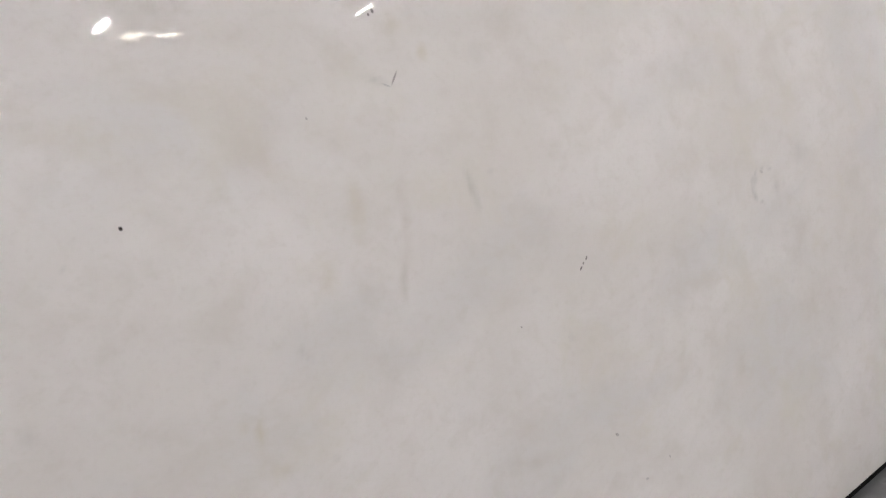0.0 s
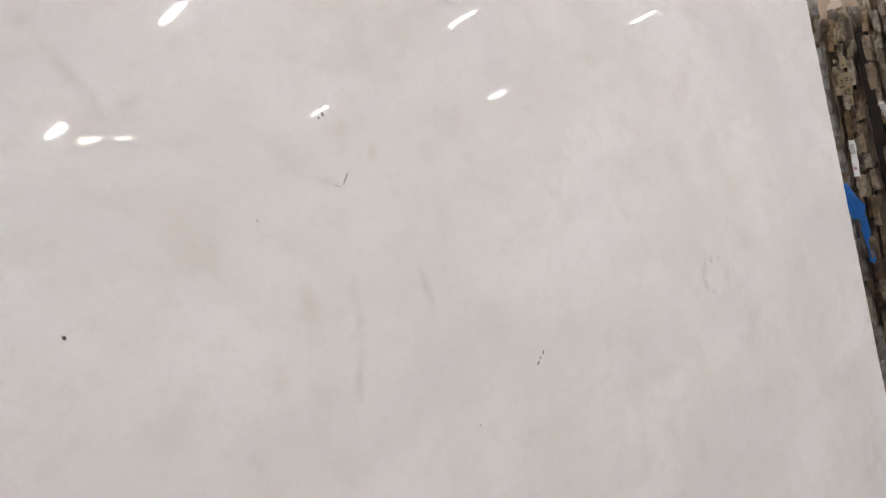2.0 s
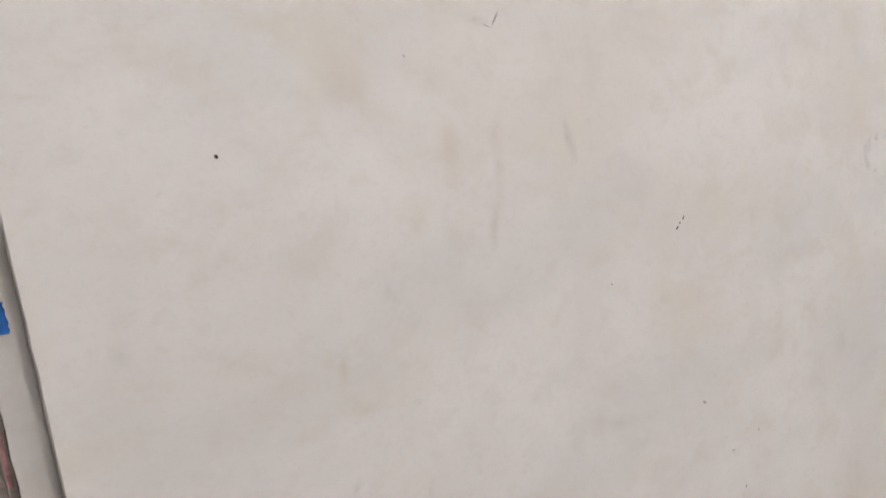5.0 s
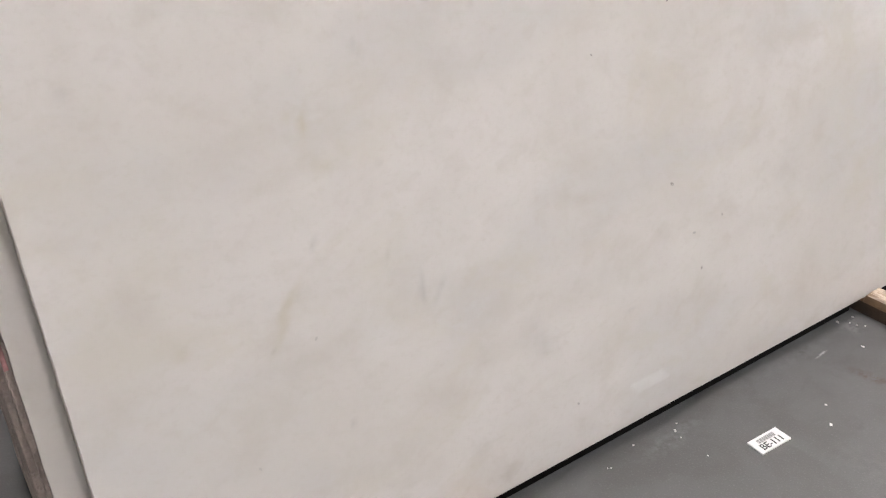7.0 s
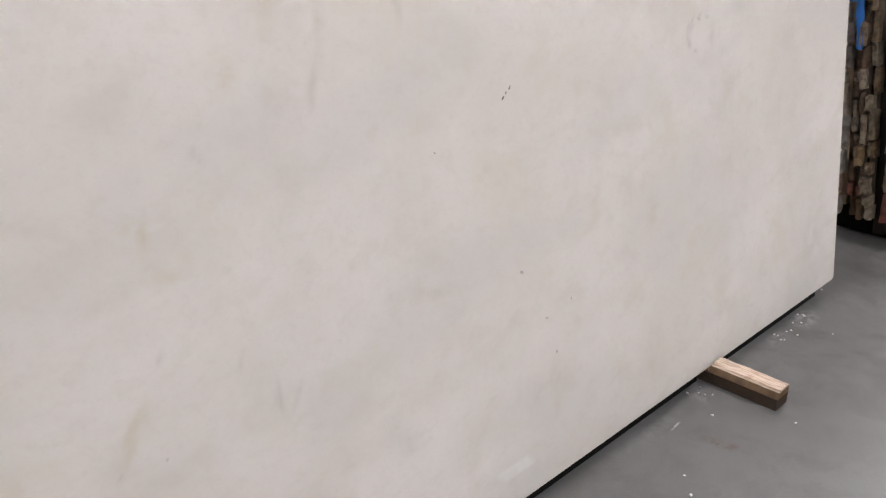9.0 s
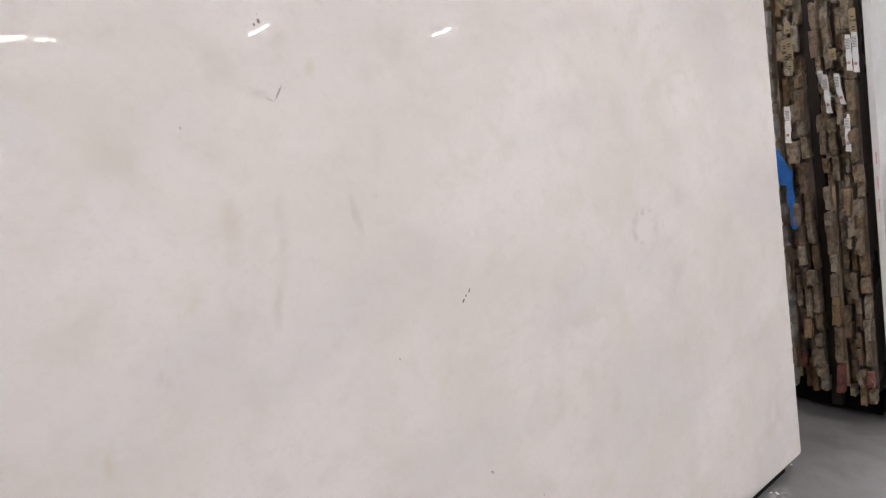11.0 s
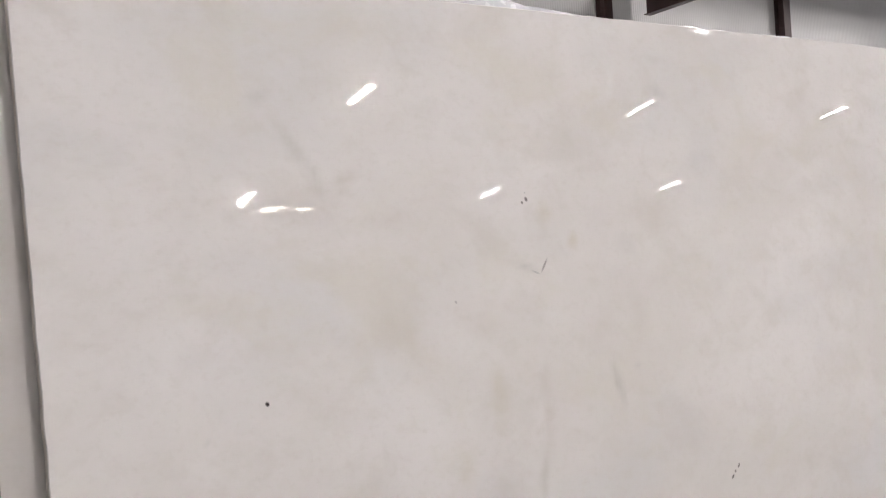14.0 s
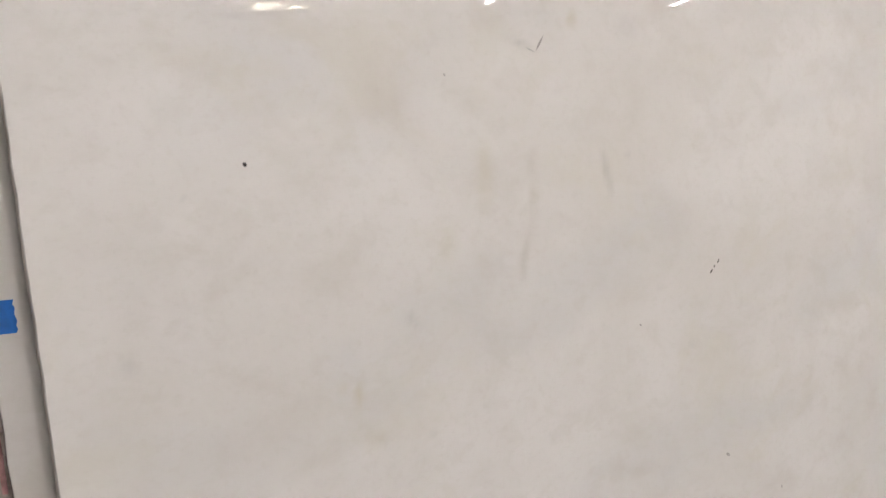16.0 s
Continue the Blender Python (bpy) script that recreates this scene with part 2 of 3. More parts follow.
MARBLE = marble("white_polished_marble", True)
MARBLE_SHADED = marble("white_marble_shaded", False)
MARBLE_EDGE = plain("sawn_marble_edge", (0.66, 0.60, 0.52), 0.5, 0.0, 0.1, 20, 0.002)
FLOOR = concrete_floor()
TIMBER = wood_block_mat()
TIMBER_BROWN = plain("brown_timber", (0.20, 0.125, 0.070), 0.75, 0.0, 0.3, 26, 0.003)
TIMBER_DARK = plain("dark_timber", (0.055, 0.034, 0.022), 0.8, 0.0, 0.3, 22, 0.003)
STEEL = plain("oxide_red_steel", (0.045, 0.022, 0.02), 0.5, 0.0, 0.25, 3)
BLACK_STEEL = plain("black_rack_steel", (0.014, 0.012, 0.011), 0.55, 0.0, 0.25, 5)
WALL = wall_panel_mat("pale_wall_panel", (0.62, 0.61, 0.60))
WALL_GREY = wall_panel_mat("grey_wall_panel", (0.17, 0.17, 0.18))
# the bluish tint is daylight put into the panel colour
WALL_DAYLIT = wall_panel_mat("daylight_tinted_panel", (0.50, 0.55, 0.63))
ROOF = wall_panel_mat("white_roof_insulation", (0.70, 0.70, 0.69))
PAPER = plain("white_label_paper", (0.70, 0.70, 0.70), 0.45, 0.0, 0.03, 30)
SIGN_PAPER = plain("grey_white_paper", (0.32, 0.35, 0.39), 0.5, 0.0, 0.06, 12)
INK = plain("black_ink", (0.02, 0.02, 0.022), 0.6, 0.0, 0.1, 30)
GREY_INK = plain("grey_print", (0.30, 0.30, 0.30), 0.6, 0.0, 0.1, 30)
FADED_RED = plain("faded_red_paint", (0.50, 0.26, 0.26), 0.6, 0.0, 0.3, 60)
GAP_BROWN = plain("dark_gap_brown", (0.03, 0.022, 0.017), 0.8, 0.0, 0.3, 15)
# near-black with hardly any gloss: stands for the shade under the slabs
GAP_BLACK = plain("gap_shade_black", (0.006, 0.0055, 0.005), 0.95, 0.0, 0.3, 12)
GAP_BLACK.node_tree.nodes["Principled BSDF"].inputs["Specular IOR Level"].default_value = 0.12
BLUE_INK = plain("blue_grey_ink", (0.03, 0.035, 0.05), 0.6, 0.0, 0.1, 30)
BLUE_TAPE = plain("blue_masking_tape", (0.015, 0.145, 0.52), 0.55, 0.0, 0.15, 60, 0.001)
CHIP = plain("white_stone_chip", (0.78, 0.77, 0.75), 0.6, 0.0, 0.1, 50)
BROWN_EDGE = slab_stone("rough_brown_stone", ((0.24, 0.165, 0.11), (0.42, 0.33, 0.235), (0.50, 0.43, 0.34), (0.17, 0.11, 0.068), (0.38, 0.25, 0.125), (0.46, 0.37, 0.27)), 3.1, 0.45, 0.65)
GREY_EDGE = slab_stone("rough_grey_stone", ((0.33, 0.31, 0.28), (0.42, 0.40, 0.37), (0.25, 0.215, 0.17), (0.36, 0.31, 0.24)), 2.2, 0.5, 0.5)
PALE_EDGE = slab_stone("rough_pale_brown_stone", ((0.40, 0.34, 0.25), (0.30, 0.22, 0.14), (0.46, 0.41, 0.33), (0.23, 0.155, 0.09), (0.38, 0.29, 0.19)), 4.4, 0.5, 0.6)
RED_EDGE = slab_stone("red_sprayed_stone", ((0.34, 0.10, 0.08), (0.36, 0.22, 0.16), (0.27, 0.07, 0.06), (0.33, 0.25, 0.18)), 5.3)
YELLOW_PAPER = plain("yellowish_paper", (0.27, 0.215, 0.125), 0.6, 0.0, 0.1, 40)
FILM = plain("cloudy_plastic_film", (0.40, 0.40, 0.41), 0.22, 0.0, 0.05, 30)
PINK_EDGE = slab_stone("rough_pinkish_stone", ((0.50, 0.42, 0.38), (0.46, 0.38, 0.34), (0.42, 0.36, 0.33)), 7.7, 0.6, 0.22, 0.004)
GREY_FACE = plain("dull_brown_stone_face", (0.15, 0.12, 0.095), 0.3, 0.0, 0.2, 3)
WHITE_FACE = plain("pale_grey_stone_face", (0.60, 0.60, 0.59), 0.15, 0.0, 0.06, 3)
ACROSS = plain("grey_polished_stone", (0.27, 0.26, 0.25), 0.15, 0.0, 0.12, 2)
TAN_FACE = plain("tan_stone_face", (0.42, 0.33, 0.23), 0.3, 0.0, 0.15, 4)


# ---- the hall ----
def slab_box(name, lo, hi, material, label=""):
    ob = part(name, boxed(lo, hi), material)
    return tagged(ob, label, "structure", "", "structure")


X_L, X_R, Y_F, Y_B, TOP = -9.0, 26.7, -12.2, 12.0, 7.6
slab_box("floor", (X_L, Y_F, -0.2), (X_R, Y_B, 0.0), FLOOR, "grey sealed concrete warehouse floor with dust and stains")
slab_box("ceiling", (X_L, Y_F, TOP), (X_R, Y_B, TOP + 0.2), ROOF, "white insulated metal warehouse roof")
slab_box("wall_north", (X_L, Y_B, -0.2), (21.0, Y_B + 0.2, TOP + 0.2), WALL, "pale metal wall panels behind brown columns")
# grey on this stretch: the shade of the unlit end put into the colour
slab_box("wall_north_east", (21.0, Y_B, -0.2), (X_R + 0.2, Y_B + 0.2, TOP + 0.2), WALL_GREY, "metal wall panels toned grey for their shade, with dark girts")
slab_box("wall_east", (X_R, Y_F, -0.2), (X_R + 0.2, Y_B, TOP + 0.2), WALL_DAYLIT, "pale metal wall panels tinted bluish for daylight, with dark girts")
# unseen walls that close the hall, grey so that little light bounces back
slab_box("wall_west", (X_L - 0.2, Y_F, -0.2), (X_L, Y_B, TOP + 0.2), WALL_GREY, "unseen grey warehouse wall that closes the hall")
slab_box("wall_south", (X_L, Y_F - 0.2, -0.2), (X_R, Y_F, TOP + 0.2), WALL_GREY, "unseen grey warehouse wall that closes the hall")


def h_column(name, x, y, width, depth, top, material, label):
    """A rolled steel column: two flanges and a web."""
    root = tagged(new(name), label, "column", "hall columns", "structure")
    root.location = (x, y, 0)
    t = 0.016
    part("flange", boxed((-width / 2, -depth / 2, 0), (width / 2, -depth / 2 + t, top), 0.002), material, root)
    part("flange", boxed((-width / 2, depth / 2 - t, 0), (width / 2, depth / 2, top), 0.002), material, root)
    part("web", boxed((-t / 2, -depth / 2 + t, 0), (t / 2, depth / 2 - t, top)), material, root)
    part("base_plate", boxed((-width / 2 - 0.06, -depth / 2 - 0.06, 0), (width / 2 + 0.06, depth / 2 + 0.06, 0.02), 0.002), material, root)
    return root


for k, (x, w) in enumerate(((3.6, 0.26), (9.55, 0.22), (15.5, 0.26), (21.05, 0.26), (23.1, 0.17))):
    h_column("steel_column", x, Y_B - 0.16, w, 0.26, TOP, STEEL, "dark oxide-red steel wall column")
sign_post = h_column("steel_column", 10.67, 4.92, 0.50, 0.30, TOP, STEEL, "dark brown steel column with a paper letter sign")
for x in (3.6, 9.75, 15.5, 21.05):
    rafter = tagged(new("roof_beam"), "dark red steel roof beam under the white roof", "beam", "roof beams", "structure")
    rafter.location = (x + 0.9, 0, 6.0 if x == 9.75 else 7.05)
    part("bottom_flange", boxed((-0.1, Y_F + 0.1, 0), (0.1, 11.7, 0.016)), STEEL, rafter)
    part("web", boxed((-0.006, Y_F + 0.1, 0.016), (0.006, 11.7, 0.5)), STEEL, rafter)
    part("top_flange", boxed((-0.1, Y_F + 0.1, 0.5), (0.1, 11.7, 0.516)), STEEL, rafter)
for k, z in enumerate((2.2, 3.6, 4.94, 5.9, 6.35)):
    tagged(part("wall_girt", boxed((X_R - 0.2, Y_F + 0.02, z), (X_R - 0.003, Y_B - 0.3, z + (0.5 if k == 4 else 0.1))), BLACK_STEEL),
           "dark steel girt along the pale wall", "girt", "wall girts", "structure")
for z in (3.0, 4.4, 5.9, 6.9):
    tagged(part("wall_girt", boxed((21.2, Y_B - 0.14, z), (X_R - 0.25, Y_B - 0.003, z + 0.1)), BLACK_STEEL),
           "dark steel girt along the grey wall", "girt", "wall girts", "structure")


def letter(parent, text, size, material, m):
    """Built-in font characters as a thin mesh."""
    curve = bpy.data.curves.new("letters", "FONT")
    curve.body, curve.size, curve.extrude, curve.align_x, curve.align_y = text, size, 0.0006, "CENTER", "CENTER"
    tmp = bpy.data.objects.new("letters_tmp", curve)
    scene.collection.objects.link(tmp)
    bpy.context.view_layer.update()
    me = bpy.data.meshes.new_from_object(tmp.evaluated_get(bpy.context.evaluated_depsgraph_get()))
    bpy.data.objects.remove(tmp)
    me.materials.clear()
    me.materials.append(material)
    ob = new("lettering", me)
    ob.parent, ob.matrix_basis = parent, m
    return ob


sign = tagged(new("letter_sign"), "white paper sign with a large letter B on the column", "sign")
sign.matrix_basis = Matrix.Translation((10.33, 4.90, 3.95)) @ Matrix.Rotation(radians(-60), 4, "Z")
part("sheet", boxed((-0.108, -0.012, -0.14), (0.108, 0.0, 0.14)), SIGN_PAPER, sign)
letter(sign, "B", 0.30, BLUE_INK, Matrix.Translation((0, -0.016, 0)) @ Matrix.Rotation(radians(90), 4, "X"))

# ---- lamps under the roof ----
LAMP_WHITE = (1.0, 0.955, 0.95)
TUBE = glowing("lit_diffuser", LAMP_WHITE, LAMP_GLOW)
RIM_GLINT = glowing("rim_glint_diffuser", LAMP_WHITE, LAMP_GLOW * 0.06)
DIM_TUBE = glowing("warm_lit_diffuser", (1.0, 0.88, 0.70), LAMP_GLOW * 0.07)
FAR_TUBE = glowing("far_lit_diffuser", LAMP_WHITE, LAMP_GLOW * 0.2)
HOUSING = plain("white_lamp_housing", (0.7, 0.7, 0.7), 0.4, 0.0, 0.05, 8)


def high_bay(x, y, z, half, skew=0.0, glow=TUBE):
    """A long lamp with two lit diffusers end to end, 2 * half wide; skew: how far one is set off from the other."""
    lamp = tagged(new("high_bay_lamp"), "white high-bay lamp with a long lit diffuser", "lamp", "hall lamps")
    lamp.location = (x, y, z)
    part("housing", boxed((-0.12, -0.27, 0.02), (0.12, 0.27, 0.09), 0.012), HOUSING, lamp)
    for a, b, s in ((-0.225, -0.010, -skew), (0.010, 0.225, skew)):
        part("diffuser", boxed((s - half, a, 0.013), (s + half, b, 0.0195)), glow, lamp, "glowing white diffuser")
    for dy in (-0.22, 0.22):
        part("hanger", boxed((-0.006, dy - 0.006, 0.09), (0.006, dy + 0.006, TOP - z)), BLACK_STEEL, lamp)
    return lamp


HANG = 5.0
seen_lamp = high_bay(1.49, -6.58, HANG, 0.043, 0.012)
copy_thing(seen_lamp, Matrix.Translation((1.35, -10.24, HANG)))
# unseen lamps added around the reflected ones, some shifted to balance the light
unseen_lamp = high_bay(1.47, -2.94, HANG, 0.055)
for x, y in ((1.47, 0.47), (1.47, 4.36), (-3.05, -6.59), (-7.5, -6.59), (-2.35, -2.94), (-3.05, 0.71),
             (10.48, -2.94), (5.98, 0.71), (10.48, 0.71), (5.98, 4.36)):
    copy_thing(unseen_lamp, Matrix.Translation((x, y, HANG)))
slim_lamp = high_bay(6.0, -6.65, HANG, 0.030, 0.010, FAR_TUBE)
for x, y in ((10.47, -6.50), (5.85, -10.28), (10.32, -10.19)):
    copy_thing(slim_lamp, Matrix.Translation((x, y, HANG)))
# added lamps, hung too high to be seen, that brighten the back walls
wall_fill_lamp = high_bay(1.5, 8.6, 6.9, 0.11)
for x, y in ((6.0, 8.6), (12.0, 8.6), (17.5, 8.6), (22.5, 8.0), (22.5, 3.2), (17.5, 3.2), (22.5, -2.0)):
    copy_thing(wall_fill_lamp, Matrix.Translation((x, y, 6.9)))


def strip_lamp(x, y, label, glow, bars):
    """A short lamp along x with lit bars of the given ends and half depth."""
    lamp = tagged(new("strip_lamp"), label, "lamp", "strip lamps")
    lamp.location = (x, y, HANG)
    part("housing", boxed((-0.24, -0.12, 0.02), (0.24, 0.12, 0.08), 0.01), HOUSING, lamp)
    for x0, x1, y0, y1 in bars:
        part("diffuser", boxed((x0, y0, 0.013), (x1, y1, 0.0195)), glow, lamp, "lit diffuser")
    part("hanger", boxed((-0.006, -0.006, 0.08), (0.006, 0.006, TOP - HANG)), BLACK_STEEL, lamp)
    return lamp


strip_lamp(1.98, -10.80, "warm strip lamp with two lit tubes", DIM_TUBE, ((-0.18, 0.20, 0.055, 0.10), (-0.17, 0.10, -0.09, -0.06)))
strip_lamp(2.53, -10.86, "short warm strip lamp with two lit ends", DIM_TUBE, ((-0.15, 0.03, -0.02, 0.05), (0.09, 0.16, -0.02, 0.02)))
# added lamps: their reflections stand for highlights on the slab's top rim
for x, y in ((4.94, -4.53), (8.76, -4.39), (12.43, -4.43)):
    strip_lamp(x, y, "added strip lamp whose reflection stands for a highlight on the slab's rim", RIM_GLINT, ((-0.10, 0.10, -0.022, 0.022),))


# ---- the white slab ----
def top_line(u):
    return 1.924 + 0.009 * u + 0.003 * noise.noise((u * 3.0, 0, 0)) + 0.0012 * noise.noise((u * 17.0, 2, 0))


def slab_outline(left, right, foot, top, rough, seed, step=0.04, corner=0.012):
    """An outline with slightly uneven sides and rounded lower corners."""
    def side(s):
        return rough * (noise.noise((s * 4.0, seed, 0)) + 0.6 * noise.noise((s * 21.0, seed, 5)))

    pts = []
    n = int((right - left) / step)
    arc = [radians(a) for a in (0, 22, 45, 68, 90)]
    pts += [(left + corner - corner * math.sin(a), foot + corner - corner * math.cos(a)) for a in reversed(arc)]
    pts += [(left + (right - left) * k / n, foot + 0.15 * side(k * 0.1 + 50)) for k in range(1, n)]
    pts += [(right - corner + corner * math.sin(a), foot + corner - corner * math.cos(a)) for a in arc]
    m = int((top(right) - foot) / step)
    pts += [(right + 0.4 * side(k * 0.05 + 9), foot + (top(right) - foot) * k / m) for k in range(1, m)]
    pts += [(right - 0.004, top(right) - 0.001)]
    pts += [(right - (right - left) * k / n, top(right - (right - left) * k / n)) for k in range(1, n)]
    pts += [(left + 0.005, top(left))]
    m = int((top(left) - foot) / step)
    pts += [(left + side((m - k) * step), foot + (top(left) - foot) * (m - k) / m) for k in range(1, m)]
    return pts


def slab_face(left, right, top, depth, step=0.008, rim=0.0015):
    """The front slab as a fine grid with chamfered rims, so that it can carry its stains."""
    nx, nz = int((right - left) / step), int(1.9 / step)
    jag = [0.0014 * (noise.noise((k * 0.03, 1, 0)) + 0.8 * noise.noise((k * 0.21, 1, 5))) for k in range(nz + 1)]
    us = np.linspace(left, right, nx + 1)
    tops = np.array([top(u) for u in us])
    f = np.linspace(0, 1, nz + 1)
    x = np.repeat(us[:, None], nz + 1, 1)
    z = tops[:, None] * f[None]
    fade = np.linspace(1, 0, nx + 1)[:, None] ** 8
    x = x + fade * np.array(jag)[None] * np.minimum(1, 8 * np.minimum(f, 1 - f))[None]
    # rounded corners
    for i in range(nx + 1):
        for j in range(nz + 1):
            for cx, r, sx in ((left, 0.010, 1), (right, 0.014, -1)):
                dx, dz = (cx + sx * r - x[i, j]) * sx, r - z[i, j]
                if dx > 0 and dz > 0:
                    d = math.hypot(dx, dz)
                    s = max(dx, dz) / d
                    x[i, j], z[i, j] = cx + sx * (r - dx * s), r - dz * s
    loop = [(i, 0) for i in range(nx)] + [(nx, j) for j in range(nz)] + [(i, nz) for i in range(nx, 0, -1)] + [(0, j) for j in range(nz, 0, -1)]
    inner = np.stack([x, np.zeros_like(x), z], -1).reshape(-1, 3)
    ring = np.array([inner[i * (nz + 1) + j] for i, j in loop])
    mid = np.array([(left + right) / 2, 0, 0.96])
    inner = mid + (inner - mid) * (1 - rim / np.array([1.5, 1, 0.96]))
    r1, r2 = ring + (0, rim, 0), ring + (0, depth, 0)
    count, m = len(inner), len(loop)
    verts = np.concatenate([inner, r1, r2])
    faces = [(i * (nz + 1) + j, (i + 1) * (nz + 1) + j, (i + 1) * (nz + 1) + j + 1, i * (nz + 1) + j + 1) for i in range(nx) for j in range(nz)]
    for k in range(m):
        k2 = (k + 1) % m
        a, b = (q[0] * (nz + 1) + q[1] for q in (loop[k], loop[k2]))
        faces += [(b, a, count + k, count + k2), (count + k2, count + k, count + m + k, count + m + k2)]
    faces.append(tuple(count + m + k for k in reversed(range(m))))
    me = bpy.data.meshes.new("slab_body")
    me.from_pydata(verts.tolist(), [], faces)
    me.update()
    for k in range(m):
        me.polygons[nx * nz + 2 * k + 1].material_index = 1
    return me


slab = tagged(new("marble_slab"), "polished white marble slab with faint clouds leaning on a stack", "stone slab")
slab.matrix_basis = lean_at(0.0)
face = slab_face(-2.99, 0.0, top_line, 0.024)
body = new("slab_body", face)
body.parent = slab
face.materials.append(MARBLE)
face.materials.append(MARBLE_EDGE)
co = np.empty(len(face.vertices) * 3)
face.vertices.foreach_get("co", co)
co = co.reshape(-1, 3)
warp = np.array([(noise.noise((u * 9, v * 9, 0)) + 0.5 * noise.noise((u * 31, v * 31, 3)), noise.noise((u * 9, v * 9, 7)) + 0.5 * noise.noise((u * 31, v * 31, 9)),
                  noise.noise((u * 22, v * 11, 13)) + 0.6 * noise.noise((u * 60, v * 40, 15))) for u, _, v in co])
drift = np.clip(0.68 + 0.55 * warp[:, 2], 0.1, 1.0)
held = np.zeros((len(co), 4))


def stain(u, v, length, width, turn, tone, amount):
    """A soft cloud in the stone, in two places shade put into its colour: its middle, length, width and lean to the
    right in degrees.
    """
    bend = min(0.018, 0.25 * width + 0.002)
    du, dv = co[:, 0] - u + bend * warp[:, 0], co[:, 2] - v + bend * warp[:, 1]
    s, c = math.sin(radians(turn)), math.cos(radians(turn))
    far = np.hypot((du * c - dv * s) / (width / 2), (du * s + dv * c) / (length / 2))
    t = np.clip(1 - far, 0, 1)
    m = (STAINING * amount * t * t * (3 - 2 * t) * drift)[:, None]
    held[:] = held * (1 - m) + np.array([*tone, 1.0])[None] * m


STAINING = 0.8
grey, straw = (0.43, 0.425, 0.42), (0.57, 0.52, 0.40)
tan, olive, pale = (0.52, 0.475, 0.425), (0.44, 0.43, 0.385), (0.80, 0.795, 0.79)
stain(-2.196, 1.419, 0.0427, 0.0200, -72, grey, .35)
stain(-2.698, 1.245, 0.0218, 0.0064, 7, tan, .5)
stain(-1.896, 0.948, 0.0178, 0.0264, 9, grey, .45)
stain(-1.815, 0.829, 0.0325, 0.0260, -73, grey, .35)
stain(-0.886, 0.710, 0.0308, 0.0245, -75, grey, .4)
stain(-2.788, 1.216, 0.0082, 0.0129, -81, grey, .3)
stain(-2.018, 1.190, 0.1295, 0.0369, -11, olive, .75)
stain(-1.953, 1.213, 0.0271, 0.0245, -84, grey, .35)
stain(-2.294, 1.210, 0.1692, 0.0580, 8, straw, .55)
stain(-2.192, 1.143, 0.3323, 0.0521, 14, tan, .45)
stain(-2.215, 1.052, 0.1059, 0.0276, 11, olive, .45)
stain(-2.073, 1.456, 0.0521, 0.0405, 21, straw, .5)
stain(-2.194, 1.422, 0.1268, 0.0266, -71, grey, .35)
stain(-2.373, 1.097, 0.1104, 0.0741, 12, straw, .4)
stain(-2.454, 0.995, 0.0355, 0.0233, 9, grey, .4)
stain(-2.553, 0.890, 0.0668, 0.0322, -14, straw, .45)
stain(-2.559, 0.906, 0.0163, 0.0080, -48, pale, .5)
stain(-1.010, 1.019, 0.0697, 0.0369, 43, grey, .6)
stain(-1.020, 0.986, 0.0594, 0.0368, -17, grey, .55)
stain(-0.905, 0.988, 0.0688, 0.0512, -11, grey, .4)
stain(-0.758, 1.058, 0.1402, 0.0897, -83, grey, .25)
# next two: broad darkening at the lower right, shade put into the colour
stain(-0.738, 0.607, 0.2301, 0.4113, 12, tan, .3)
stain(-1.445, 0.732, 0.7216, 0.4337, -74, tan, .22)
stain(-1.203, 0.580, 0.1226, 0.0638, 8, tan, .35)
stain(-0.213, 0.247, 0.4244, 0.3183, 17, olive, .4)
stain(-0.265, 0.504, 0.2150, 0.4526, 3, grey, .2)
stain(-1.669, 1.224, 0.0995, 0.1317, 8, tan, .25)
stain(-0.677, 1.248, 0.1257, 0.2306, 3, tan, .25)
stain(-1.321, 1.342, 0.3503, 0.1527, -76, tan, .22)
stain(-2.598, 1.613, 0.2088, 0.0453, -31, olive, .60)
stain(-2.579, 1.592, 0.1218, 0.0208, -21, olive, .45)
stain(-2.667, 1.714, 0.0798, 0.0474, -87, olive, .40)
stain(-2.527, 1.587, 0.1500, 0.0320, 42, tan, .35)
stain(-2.568, 1.531, 0.0756, 0.0449, 0, grey, .35)
stain(-2.461, 1.519, 0.1365, 0.0484, -88, tan, .42)
stain(-1.790, 1.760, 0.0411, 0.0898, 9, grey, .5)
stain(-1.915, 1.772, 0.1094, 0.0290, 24, pale, .6)
stain(-2.138, 1.527, 0.0697, 0.0670, -54, straw, .4)
stain(-2.077, 1.458, 0.0514, 0.0392, 23, straw, .5)
stain(-1.679, 1.609, 0.1242, 0.0904, -90, grey, .25)
stain(-1.531, 1.705, 0.1110, 0.1953, 13, pale, .25)
stain(-0.702, 1.675, 0.2041, 0.2616, 7, grey, .2)
stain(-2.787, 1.564, 0.1809, 0.1318, -0, tan, .2)
stain(-2.475, 1.375, 0.2492, 0.1682, -46, tan, .3)
stain(-1.575, 1.312, 0.1121, 0.0598, -36, olive, .25)
stain(-1.033, 1.337, 0.2188, 0.1853, -58, tan, .3)
stain(-2.341, 1.301, 0.2577, 0.0955, -60, pale, .3)
stain(-2.637, 0.584, 0.1889, 0.0318, 31, straw, .75)
stain(-2.670, 0.530, 0.0223, 0.0102, 25, olive, .6)
stain(-2.582, 0.909, 0.0373, 0.0408, -77, straw, .4)
stain(-2.556, 0.891, 0.0986, 0.0213, 13, straw, .45)
